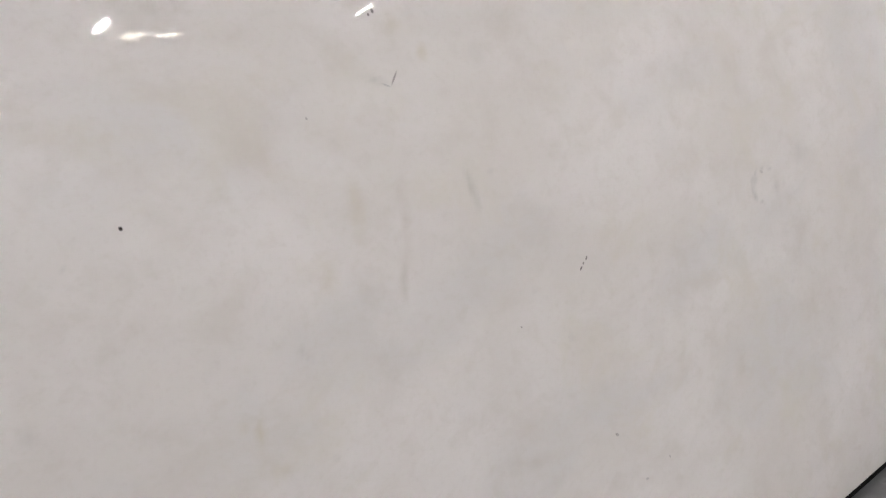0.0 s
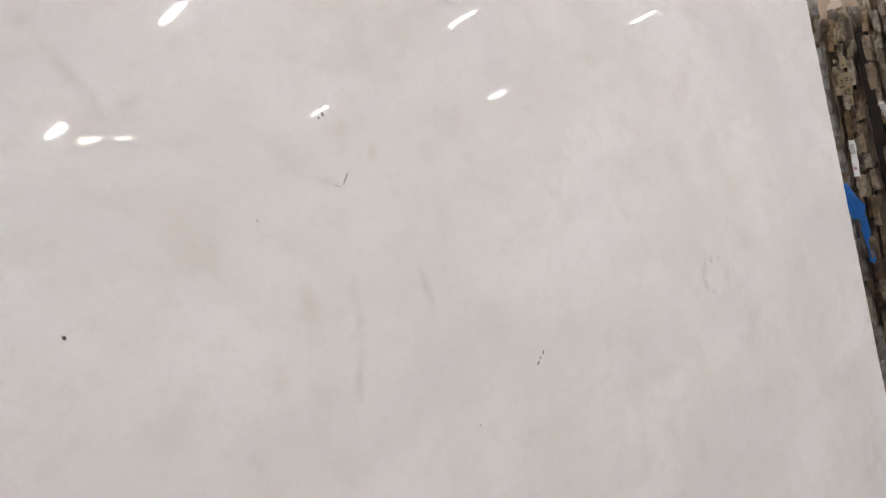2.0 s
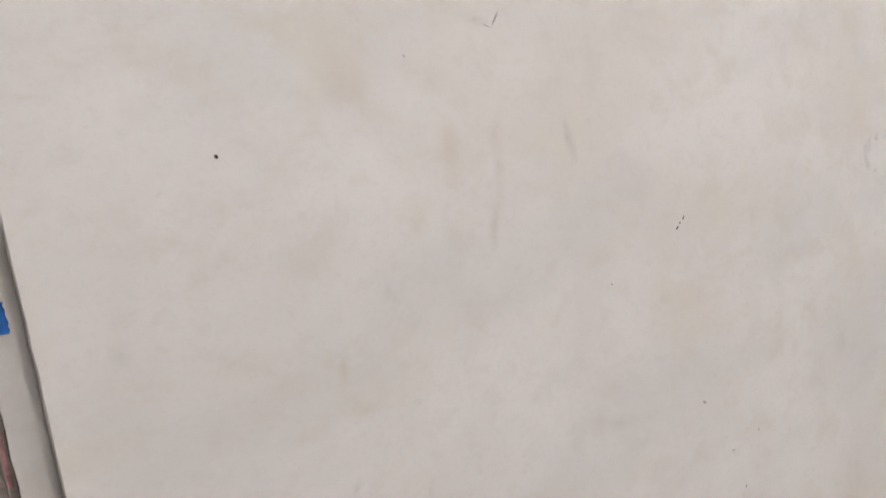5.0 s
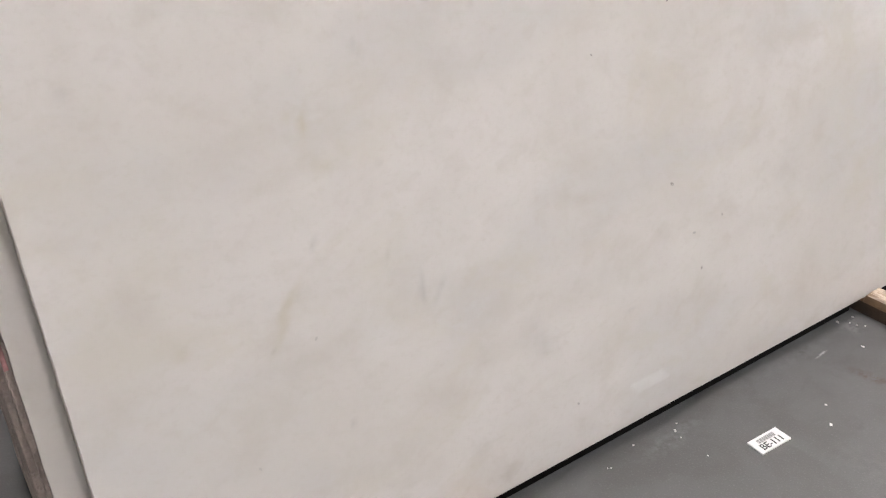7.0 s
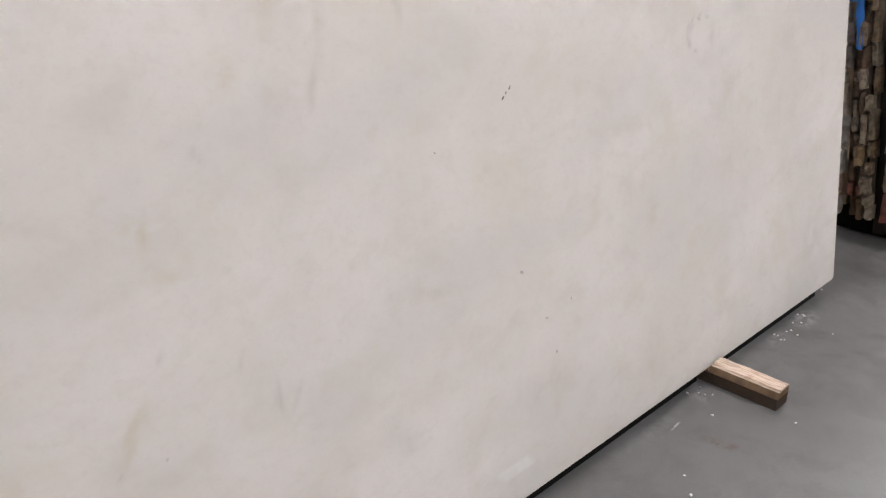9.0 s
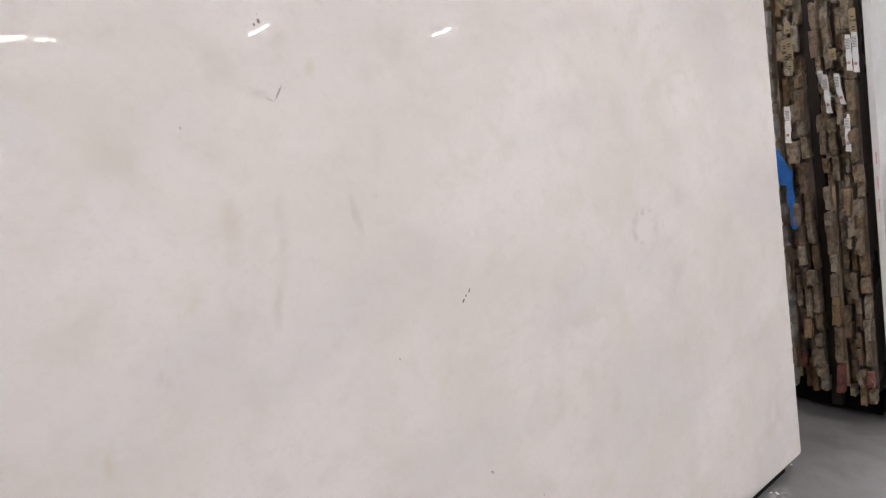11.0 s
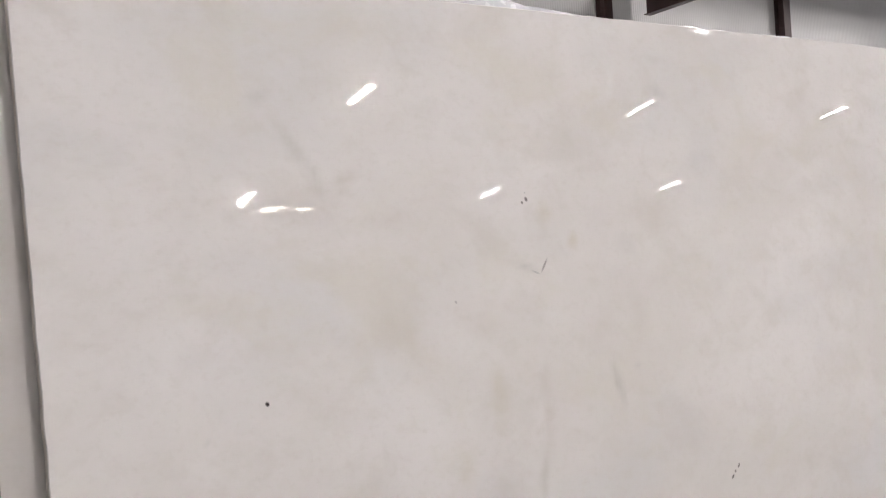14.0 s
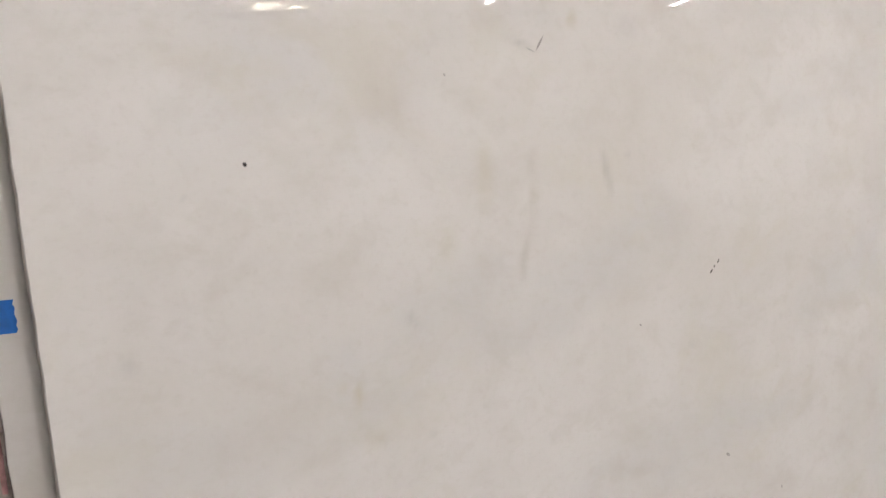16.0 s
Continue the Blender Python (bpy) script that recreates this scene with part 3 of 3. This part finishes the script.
stain(-2.430, 0.800, 0.0231, 0.0279, 7, grey, .4)
stain(-2.523, 0.811, 0.1087, 0.0324, -76, straw, .35)
stain(-2.724, 0.880, 0.1711, 0.2221, -30, tan, .18)
stain(-2.865, 0.691, 0.1834, 0.0873, -14, tan, .38)
stain(-2.812, 0.570, 0.0568, 0.0626, -3, straw, .35)
stain(-2.657, 0.613, 0.0315, 0.0253, 10, grey, .45)
stain(-2.369, 0.544, 0.1236, 0.0225, -11, grey, .45)
stain(-2.335, 0.530, 0.1021, 0.0253, 29, grey, .4)
stain(-2.436, 0.632, 0.0705, 0.0158, 17, olive, .55)
stain(-2.571, 0.693, 0.0476, 0.0205, 35, grey, .4)
stain(-2.335, 0.300, 0.2460, 0.1205, -66, tan, .45)
stain(-2.544, 0.330, 0.0373, 0.0244, 13, grey, .4)
stain(-1.997, 0.613, 0.3392, 0.0548, -79, tan, .45)
stain(-1.918, 0.420, 0.0854, 0.0544, -72, tan, .4)
stain(-1.845, 0.306, 0.0466, 0.0182, 73, grey, .5)
stain(-1.651, 0.254, 0.2270, 0.3366, -2, tan, .4)
stain(-1.188, 0.137, 0.2699, 0.2155, -10, tan, .35)
stain(-2.107, 0.328, 0.2010, 0.1205, -63, grey, .3)
stain(-2.202, 0.049, 0.1052, 0.0759, 81, tan, .45)
stain(-1.894, 0.404, 0.3698, 0.1221, -66, pale, .35)
stain(-2.473, 0.476, 0.2217, 0.1110, -37, pale, .3)
stain(-1.938, 1.311, 0.1713, 0.0689, -7, tan, .3)
stain(-1.235, 1.325, 0.1857, 0.0962, -72, tan, .3)
stain(-2.165, 1.126, 0.1431, 0.1204, 26, tan, .2)
stain(-2.455, 1.305, 0.2757, 0.1090, -37, tan, .3)
stain(-2.866, 1.065, 0.4790, 0.1394, 6, tan, .22)
stain(-2.888, 1.006, 0.0387, 0.0468, -78, grey, .35)
stain(-2.446, 0.981, 0.0184, 0.0500, 54, grey, .35)
stain(-2.549, 0.825, 0.1166, 0.0560, -37, straw, .35)
stain(-2.526, 0.895, 0.0679, 0.0148, -73, pale, .5)
stain(-1.942, 1.437, 0.0747, 0.0967, -6, grey, .2)
stain(-0.853, 0.812, 0.3231, 0.3114, 6, grey, .2)
stain(-0.541, 0.740, 0.2421, 0.2441, 28, tan, .25)
stain(-0.929, 1.044, 0.040, 0.016, 105, grey, 0.8)
stain(-0.968, 1.049, 0.040, 0.016, 75, grey, 0.9)
stain(-1.002, 1.042, 0.040, 0.016, 45, grey, 0.8)
stain(-1.025, 1.024, 0.040, 0.016, 15, grey, 0.9)
stain(-1.030, 1.001, 0.040, 0.016, -15, grey, 0.8)
stain(-1.016, 0.978, 0.040, 0.016, -45, grey, 0.9)
stain(-0.986, 0.960, 0.040, 0.016, -75, grey, 0.8)
stain(-0.862, 0.996, 0.045, 0.014, 5, grey, .55)

# a faint pale square where a sticker was
du, dv = co[:, 0] + 1.785, co[:, 2] - 0.096
inside = np.clip(1.6 - 0.6 * np.maximum(np.abs(du + 0.9 * dv) / 0.046, np.abs(dv) / 0.014) ** 4, 0, 1)[:, None] * (0.8 * drift)[:, None]
held[:] = held * (1 - inside) + np.array([0.78, 0.775, 0.765, 1.0])[None] * inside
layer = face.color_attributes.new("stain", "FLOAT_COLOR", "POINT")
layer.data.foreach_set("color", held.ravel())

# the slab behind it, a little longer and higher
def top_line_2(u):
    lift = 0.010 if u < -0.9 else 0.010 * max(0.0, (-u) / 0.9)
    return 1.924 + 0.009 * u + lift + 0.004 * noise.noise((u * 2.2, 7, 0)) + 0.002 * noise.noise((u * 13.0, 9, 0))


second = tagged(new("marble_slab"), "white marble slab behind the front one, toned darker for shade, its edge showing", "stone slab")
second.matrix_basis = lean_at(0.052)
part("slab_body", plate(slab_outline(-3.039, -0.03, 0.0, top_line_2, 0.004, 4.0), 0.028, 0.0015), MARBLE_SHADED, second)


# ---- rough stacks of slabs ----
def rough_piece(rng, h, t, out):
    """A broken block of slab edge: h high, t thick, standing out towards -x."""
    bm = boxed((-out, -t / 2, -h / 2), (0.03, t / 2, h / 2), 0.0035)
    bmesh.ops.subdivide_edges(bm, edges=[e for e in bm.edges if e.calc_length() > 0.012], cuts=2, use_grid_fill=True)
    salt = rng.uniform(0, 50)
    tip, skew = rng.uniform(-0.10, 0.10), rng.uniform(-0.10, 0.10)
    for v in bm.verts:
        wob = [noise.noise(v.co * 60 + Vector((salt + 9 * i, salt, i))) for i in range(3)]
        v.co += Vector((0.010 * wob[0], 0.005 * wob[1], 0.007 * wob[2]))
        v.co.x += tip * v.co.z if v.co.x < 0.01 else 0.0
        v.co.z += skew * v.co.y
    me = bpy.data.meshes.new("edge_piece")
    bm.normal_update()
    bm.to_mesh(me)
    bm.free()
    me.materials.append(BROWN_EDGE)
    return me


rng = random.Random(11)
HEIGHTS = (0.045, 0.055, 0.07, 0.08, 0.092, 0.105, 0.12, 0.06, 0.086)
PIECES = {}


def piece_for(k, thick, paint, stone):
    """Blocks of one height and thickness share a mesh."""
    key = (k, round(thick, 3), rng.randrange(3), paint, stone.name)
    if key not in PIECES:
        PIECES[key] = rough_piece(rng, HEIGHTS[k], thick, 0.016)
        if stone is not BROWN_EDGE:
            PIECES[key].materials[0] = stone
        if paint:
            PIECES[key].materials[0] = RED_EDGE
    return PIECES[key]


FAR_BASE = 0.088


def rough_slab(y0, x0, length, height, label, face, group, thick=0.028, pieces=True, red=0.0, stone=BROWN_EDGE):
    """One slab of a stack, with a broken end edge at x0; red: blocks near that height carry spray paint."""
    ob = tagged(new("stone_slab"), label, "stone slab", group)
    ob.matrix_basis = lean_at(y0, x0, FAR_BASE)
    start = 0.045 if pieces else 0.0
    part("slab_body", plate([(start, 0.03), (length, 0), (length, height), (start, height - 0.01)], thick * 0.92), face, ob)
    z = rng.uniform(-0.02, 0.03)
    while pieces and z < height - 0.05:
        k = rng.randrange(len(HEIGHTS))
        h = HEIGHTS[k]
        if z + h > height + 0.025:
            k, h = 0, HEIGHTS[0]
        paint = bool(red) and z <= red < z + h and rng.random() < 0.65
        p = new("edge_piece", piece_for(k, thick + rng.choice((-0.006, -0.003, 0.001)), paint, stone))
        p.parent = ob
        deep = rng.choice((-0.020, -0.012, -0.006, 0.0, 0.006, 0.016, 0.026, 0.036))
        p.matrix_basis = pose(deep, thick / 2 + rng.uniform(-0.006, 0.006), z + h / 2, rng.uniform(-3.5, 3.5), 0, rng.uniform(-9, 9))
        z += h + rng.choice((0.001, 0.003, 0.005, 0.010, 0.018))
    return ob


# the stack past the far end of the white slab: grey slabs at the back, brown ones before them
for y0, x0, h, face, thick, stone in ((0.345, 0.62, 1.79, GREY_FACE, 0.03, GREY_EDGE), (0.305, 0.60, 1.82, GREY_FACE, 0.03, BROWN_EDGE), (0.262, 0.585, 1.83, TAN_FACE, 0.03, BROWN_EDGE), (0.218, 0.575, 1.842, TAN_FACE, 0.028, GREY_EDGE),
                                      (0.180, 0.615, 1.778, GREY_FACE, 0.024, BROWN_EDGE), (0.140, 0.57, 1.758, GREY_FACE, 0.028, BROWN_EDGE), (0.099, 0.565, 1.772, GREY_FACE, 0.030, PALE_EDGE), (0.016, 0.565, 1.79, TAN_FACE, 0.028, BROWN_EDGE),
                                      (-0.022, 0.585, 1.805, GREY_FACE, 0.028, PALE_EDGE), (-0.060, 0.575, 1.78, GREY_FACE, 0.026, BROWN_EDGE), (-0.102, 0.56, 1.80, GREY_FACE, 0.032, PALE_EDGE)):
    rough_slab(y0, x0, 2.9, h, "grey rough-edged stone slab in a tight stack" if stone is GREY_EDGE else "brown rough-edged stone slab in a tight stack", face, "slabs in the far stack", thick, red=0.13, stone=stone)
# strip set into the deep gap, with the gap's shade put into its colour
gap_bar = tagged(part("gap_strip", boxed((0.0, 0.0, -0.02), (0.08, 0.045, 1.70), 0.003), GAP_BROWN), "dark brown strip filling the deep gap between the slabs", "board")
gap_bar.matrix_basis = lean_at(0.050, 0.62)
pale = tagged(new("pale_slab"), "pale grey slab with red marks at the front of the stack", "stone slab", "slabs in the far stack")
pale.matrix_basis = lean_at(-0.178, 0.57, 0.06)
part("slab_body", plate(slab_outline(0.0, 2.8, 0.0, lambda u: 1.86, 0.002, 8.0), 0.026, 0.0015), WHITE_FACE, pale)

# the stack behind the white slab, seen past its near end
for k in range(17):
    y0 = 0.086 + 0.040 * k
    ob = tagged(new("stone_slab"), "brownish stone slab in the stack behind the white slab", "stone slab", "slabs behind the white slab")
    ob.matrix_basis = lean_at(y0, 0.0, BASE)
    left, high = -3.056 + rng.uniform(-0.006, 0.008), 1.80 + rng.uniform(-0.03, 0.03)
    part("slab_body", plate(slab_outline(left, left + 2.9, 0.0, lambda u: high, 0.006, 20.0 + k, 0.06), 0.034, 0.002), PINK_EDGE, ob)
    if k in (0, 2):
        for z, h in ((1.16, 0.05), (1.10, 0.04), (0.84, 0.12), (0.60, 0.07)):
            part("paint_mark", boxed((left + 0.001, -0.0015, z), (left + 0.008, 0.002, z + h), 0.001), FADED_RED, ob, "smeared red paint mark")
        for z in (1.44, 1.40, 1.36, 1.33, 1.29, 1.26):
            part("ink_mark", boxed((left + 0.0095, -0.0015, z), (left + 0.0113, 0.002, z + 0.013 + 0.004 * math.sin(90 * z)), 0.0008), INK, ob, "black hand-written mark")


# ---- base rails under the stacks, with the gap's shade put into their colour ----
for x0, x1, y0, y1, z1 in ((-2.95, -2.345, 0.019, 0.9, 0.041), (-2.255, -0.93, 0.019, 0.9, 0.041), (-0.81, -0.10, 0.019, 0.9, 0.041), (0.66, 3.4, -0.10, 0.55, FAR_BASE - 0.003)):
    tagged(part("base_rail", boxed((x0, y0, 0.0), (x1, y1, z1), 0.002), GAP_BLACK), "near-black base rail, its colour standing for the shade under the slabs", "rack rail", "base rails")

# ---- unseen grey slabs across the aisle, behind the camera, to shade the white slab ----
for k, x in enumerate((-9.0, -5.9, -2.8, 0.3, 3.4, 6.5)):
    far = tagged(new("stone_slab"), "unseen grey stone slab across the aisle that shades the white slab's foot", "stone slab", "slabs across the aisle")
    far.matrix_basis = Matrix.Translation((x + 3.0, -2.75, 0.06)) @ Matrix.Rotation(radians(180), 4, "Z") @ Matrix.Rotation(-LEAN, 4, "X")
    part("slab_body", plate(slab_outline(0.0, 3.08, 0.0, lambda u: 2.31, 0.002, 40.0 + k, 0.1), 0.03, 0.0015), ACROSS, far)
    tagged(part("timber_block", boxed((x + 0.3, -3.1, 0.0), (x + 2.7, -2.73, 0.058), 0.003), TIMBER_DARK), "unseen dark timber under the slabs across the aisle", "timber", "timbers under slabs")


# ---- timbers under the stacks ----
def board_run(length, low, high, ragged, seed, step=0.012):
    """A board along y whose cross-section tapers from one half width to another, with a ragged upper side."""
    bm = bmesh.new()
    n = int(length / step)
    rows = []
    for k in range(n + 1):
        y = length * k / n
        rag = ragged * noise.noise((y * 26, seed, 0)) + 0.5 * ragged * noise.noise((y * 90, seed, 4))
        drop = abs(rag) * 0.5
        rows.append([bm.verts.new(p) for p in ((low[0], y, low[2]), (low[1], y, low[2]), (high[1] + 0.4 * rag, y, high[2] - 0.6 * drop), (high[0] + rag, y, high[2] - drop))])
    for p, q in zip(rows, rows[1:]):
        for i in range(4):
            bm.faces.new((p[i], p[(i + 1) % 4], q[(i + 1) % 4], q[i]))
    bm.faces.new(rows[0][::-1])
    bm.faces.new(rows[-1])
    bmesh.ops.recalc_face_normals(bm, faces=bm.faces)
    return bm


def timber(x, y_front, y_back, label):
    """Two boards on one another; the upper one is thicker where no slab presses on it."""
    ob = tagged(new("timber_block"), label, "timber", "timbers under slabs")
    ob.location = (x, y_front, 0)
    length, free = y_back - y_front, -y_front - 0.006
    part("lower_board", board_run(length, (-0.034, 0.034, 0.0), (-0.034, 0.034, 0.036), 0.0012, x), TIMBER_DARK, ob, "dark lower board")
    part("upper_board", board_run(free, (-0.033, 0.034, 0.0365), (-0.026, 0.033, 0.056), 0.0022, x + 3), TIMBER_BROWN, ob, "brown upper board with a worn edge")
    part("split_top", board_run(free - 0.003, (-0.0255, 0.0325, 0.0562), (-0.019, 0.031, 0.064), 0.006, x + 7), TIMBER, ob, "pale split top of raw wood")
    part("pressed_board", boxed((-0.033, free + 0.001, 0.0365), (0.033, length - 0.003, BASE), 0.001), TIMBER_BROWN, ob)
    return ob


timber(-0.880, -0.226, 1.1, "short rough timber sticking out from under the slab")
timber(-2.30, -0.10, 1.1, "rough timber under the white slab")


# ---- label, tape, chips ----
tag = tagged(new("floor_label"), "white printed bar-code label stuck on the concrete", "label")
tag.matrix_basis = pose(-1.585, -0.199, 0.0005, 0, 0, -2.0)
part("sheet", boxed((-0.050, -0.0235, 0.0), (0.050, 0.0235, 0.004), 0.0008), PAPER, tag)
letter(tag, "BE-111", 0.026, INK, pose(0, -0.009, 0.0046))
for k in range(22):
    x = -0.030 + k * 0.0027
    part("bar", boxed((x, 0.004, 0.0042), (x + (0.0018 if k % 3 else 0.0011), 0.016, 0.0048)), GREY_INK, tag)


def tape_piece(name, outline, m, label):
    bm = plate(outline, 0.001)
    ob = tagged(part(name, bm, BLUE_TAPE), label, "tape", "blue tapes")
    ob.matrix_basis = m
    return ob


tape_piece("blue_tape", [(-3.035, 1.063), (-3.020, 1.0622), (-3.007, 1.0615), (-3.0045, 1.066), (-3.006, 1.071), (-3.004, 1.077), (-3.0065, 1.086), (-3.005, 1.094), (-3.0072, 1.099), (-3.0055, 1.105), (-3.020, 1.1058), (-3.035, 1.1065)], lean_at(0.0505),
           "square of blue masking tape on the slab behind")


hang = tagged(new("blue_tape"), "crumpled strip of blue masking tape hanging on the slab edges", "tape", "blue tapes")
hang.matrix_basis = lean_at(0.205, 0.545)


def ribbon(points, wide, thick=0.0012):
    """A crumpled strip: points run down it in y and z, with its half widths."""
    bm = bmesh.new()
    rows = []
    for k, (x, y, z) in enumerate(points):
        w = wide[k] if isinstance(wide, tuple) else wide
        fold = 0.004 * (-1) ** k
        rows.append([bm.verts.new((x + fold * s, y + s * w, z + 0.002 * s)) for s in (-1.0, -0.3, 0.4, 1.0)])
    for a, b in zip(rows, rows[1:]):
        for i in range(3):
            bm.faces.new((a[i], a[i + 1], b[i + 1], b[i]))
    back = bmesh.ops.extrude_face_region(bm, geom=list(bm.faces))
    bmesh.ops.translate(bm, vec=(thick, 0, 0), verts=[v for v in back["geom"] if isinstance(v, bmesh.types.BMVert)])
    bmesh.ops.recalc_face_normals(bm, faces=bm.faces)
    return bm


part("wide_end", ribbon([(0.0, 0.008, 1.085), (-0.012, 0.006, 1.06), (-0.02, -0.012, 1.02), (-0.016, -0.02, 0.985), (-0.01, -0.018, 0.93)], (0.006, 0.016, 0.026, 0.036, 0.024)), BLUE_TAPE, hang)
part("tail", ribbon([(-0.004, -0.034, 0.95), (-0.008, -0.036, 0.88), (-0.006, -0.040, 0.80), (-0.010, -0.041, 0.745)], (0.014, 0.015, 0.013, 0.010)), BLUE_TAPE, hang)


def paper_tag(y0, top, length, bend, wide=0.0108):
    """A hanging bar-code tag with a red dot, stuck on a slab's end."""
    ob = tagged(new("paper_tag"), "white bar-code tag with a red dot hanging from a slab edge", "tag", "paper tags")
    ob.matrix_basis = lean_at(y0, 0.535, BASE)
    pts = [(-0.004 - bend * (k / 5) ** 2 * 0.02, bend * 0.02 * (k / 5) ** 2, top - length * k / 5) for k in range(6)]
    part("paper", ribbon(pts, wide, 0.0008), PAPER, ob)
    z, x, y = top - length * 0.78, -0.0085 - bend * 0.012, bend * 0.012
    bm = bmesh.new()
    bmesh.ops.create_cone(bm, cap_ends=True, segments=14, radius1=0.0065, radius2=0.0065, depth=0.001, matrix=Matrix.Translation((x, y, z)) @ Matrix.Rotation(radians(90), 4, "Y"))
    part("red_dot", bm, FADED_RED, ob, "printed red dot")
    for k in range(7):
        zz = top - length * 0.14 - k * 0.006
        part("bar", boxed((-0.0095, -0.008, zz), (-0.0085, 0.008, zz + 0.0035)), GREY_INK, ob)
    return ob


paper_tag(0.009, 1.405, 0.110, -1.4)
paper_tag(-0.009, 1.387, 0.152, -0.3)
paper_tag(-0.053, 1.392, 0.124, -0.8)
paper_tag(-0.081, 1.233, 0.149, 0.1)
paper_tag(-0.130, 1.550, 0.155, 0.0)
paper_tag(-0.105, 1.541, 0.139, 0.0)
paper_tag(0.152, 1.262, 0.150, 0.2, 0.0125)


def written_label(y0, z, bars):
    """A small yellowish label with a dark hand-written sign that cannot be read."""
    ob = tagged(new("edge_label"), "small yellowish label with dark writing on a slab edge", "label", "edge labels")
    ob.matrix_basis = lean_at(y0, 0.54, BASE)
    part("paper", boxed((0.0, -0.013, z - 0.022), (0.004, 0.013, z + 0.022), 0.001), YELLOW_PAPER, ob)
    for k in range(bars):
        part("bar", boxed((-0.002, -0.006, z - 0.012 + k * 0.010), (0.001, 0.005, z - 0.008 + k * 0.010)), INK, ob)
    return ob


written_label(0.146, 1.509, 2)
written_label(0.142, 1.455, 3)
written_label(0.130, 1.425, 2)
written_label(0.129, 1.701, 1)
written_label(0.129, 1.580, 1)
written_label(0.127, 1.516, 2)
written_label(0.125, 1.474, 2)
written_label(-0.041, 1.468, 2)
written_label(-0.085, 1.441, 3)
written_label(-0.124, 1.619, 1)
written_label(-0.125, 1.569, 2)

# red marks on the pale slab's end
for z, h in ((1.02, 0.045), (0.92, 0.05), (0.83, 0.05)):
    part("paint_mark", boxed((-0.002, 0.010, z), (0.002, 0.015, z + h), 0.0008), FADED_RED, pale, "smeared red paint mark")


# ---- plastic film left on the top edge ----
def film(u0, u1, lift, seed, label="crumpled clear plastic film over the top edge of the slab"):
    ob = tagged(new("plastic_film"), label, "plastic film", "film scraps")
    ob.matrix_basis = lean_at(0.03)
    n = int((u1 - u0) / 0.02)
    bm = bmesh.new()
    rows = []
    for k in range(n + 1):
        u = u0 + (u1 - u0) * k / n
        rise = lift * abs(math.sin(math.pi * k / n)) ** 0.6 * (0.65 + 0.5 * noise.noise((u * 11, seed, 0)))
        base = top_line(u)
        rows.append([bm.verts.new((u, y + 0.004 * noise.noise((u * 19, seed, y * 50)), base + z)) for y, z in ((-0.004, -0.012), (-0.002, rise * 0.8), (0.008, rise), (0.028, rise * 0.7), (0.034, -0.008))])
    for a, b in zip(rows, rows[1:]):
        for i in range(4):
            bm.faces.new((a[i], b[i], b[i + 1], a[i + 1]))
    part("sheet", bm, FILM, ob, smooth=True)
    return ob


film(-0.84, -0.50, 0.040, 1.0)
film(-1.67, -1.54, 0.022, 2.0)
film(-2.23, -1.90, 0.028, 3.0)
film(-1.35, -1.14, 0.022, 4.0)
film(-2.26, -2.03, 0.040, 5.0)
film(-1.12, -0.86, 0.012, 6.0)
film(-1.90, -1.68, 0.010, 7.0)
film(-0.48, -0.10, 0.008, 8.0)
film(-2.60, -2.27, 0.010, 9.0)



# ---- chips and dust on the floor ----
def chip(x, y, r):
    """A splinter of white stone lying on the concrete."""
    bm = bmesh.new()
    bmesh.ops.create_icosphere(bm, subdivisions=1, radius=r)
    for v in bm.verts:
        v.co = Vector((v.co.x * rng.uniform(0.7, 1.5), v.co.y * rng.uniform(0.6, 1.1), max(-0.5 * r, v.co.z * rng.uniform(0.4, 0.8))))
    ob = tagged(part("stone_chip", bm, CHIP), "small white chip of stone on the concrete", "stone chip", "stone chips")
    ob.matrix_basis = pose(x, y, 0.5 * r, 0, 0, rng.uniform(0, 360))
    return ob


chip(-1.855, -0.023, 0.0031)
chip(-1.738, -0.047, 0.0031)
chip(-1.714, -0.029, 0.0024)
chip(-1.743, -0.069, 0.0020)
chip(-1.740, -0.148, 0.0023)
chip(-1.951, -0.047, 0.0022)
chip(-1.957, -0.043, 0.0019)
chip(-1.063, -0.110, 0.0038)
chip(-1.013, 0.002, 0.0049)
chip(-0.955, -0.008, 0.0040)
chip(-0.983, -0.039, 0.0039)
chip(-0.988, -0.021, 0.0029)
chip(-0.967, -0.055, 0.0029)
chip(-1.359, -0.198, 0.0021)
chip(-0.930, -0.294, 0.0029)
chip(-1.047, 0.027, 0.0029)
chip(-0.484, -0.024, 0.0034)
chip(-0.497, -0.054, 0.0034)
chip(-0.340, -0.039, 0.0035)
chip(-0.279, -0.018, 0.0048)
chip(-1.417, -0.250, 0.0042)
chip(-1.359, -0.196, 0.0026)
chip(-1.414, -0.247, 0.0034)
chip(-1.063, -0.106, 0.0029)
chip(-1.062, -0.109, 0.0038)
chip(-1.359, -0.198, 0.0026)
chip(-1.735, -0.043, 0.0032)
chip(-0.290, -0.004, 0.0048)
chip(-0.285, -0.025, 0.0048)
chip(-0.359, -0.019, 0.0035)
chip(-0.487, -0.013, 0.0046)
chip(-0.505, -0.046, 0.0045)
chip(-0.343, -0.150, 0.0029)
chip(-0.031, 0.023, 0.0038)
chip(-0.416, -0.039, 0.0035)
chip(-0.436, -0.033, 0.0035)
chip(-0.433, -0.069, 0.0034)
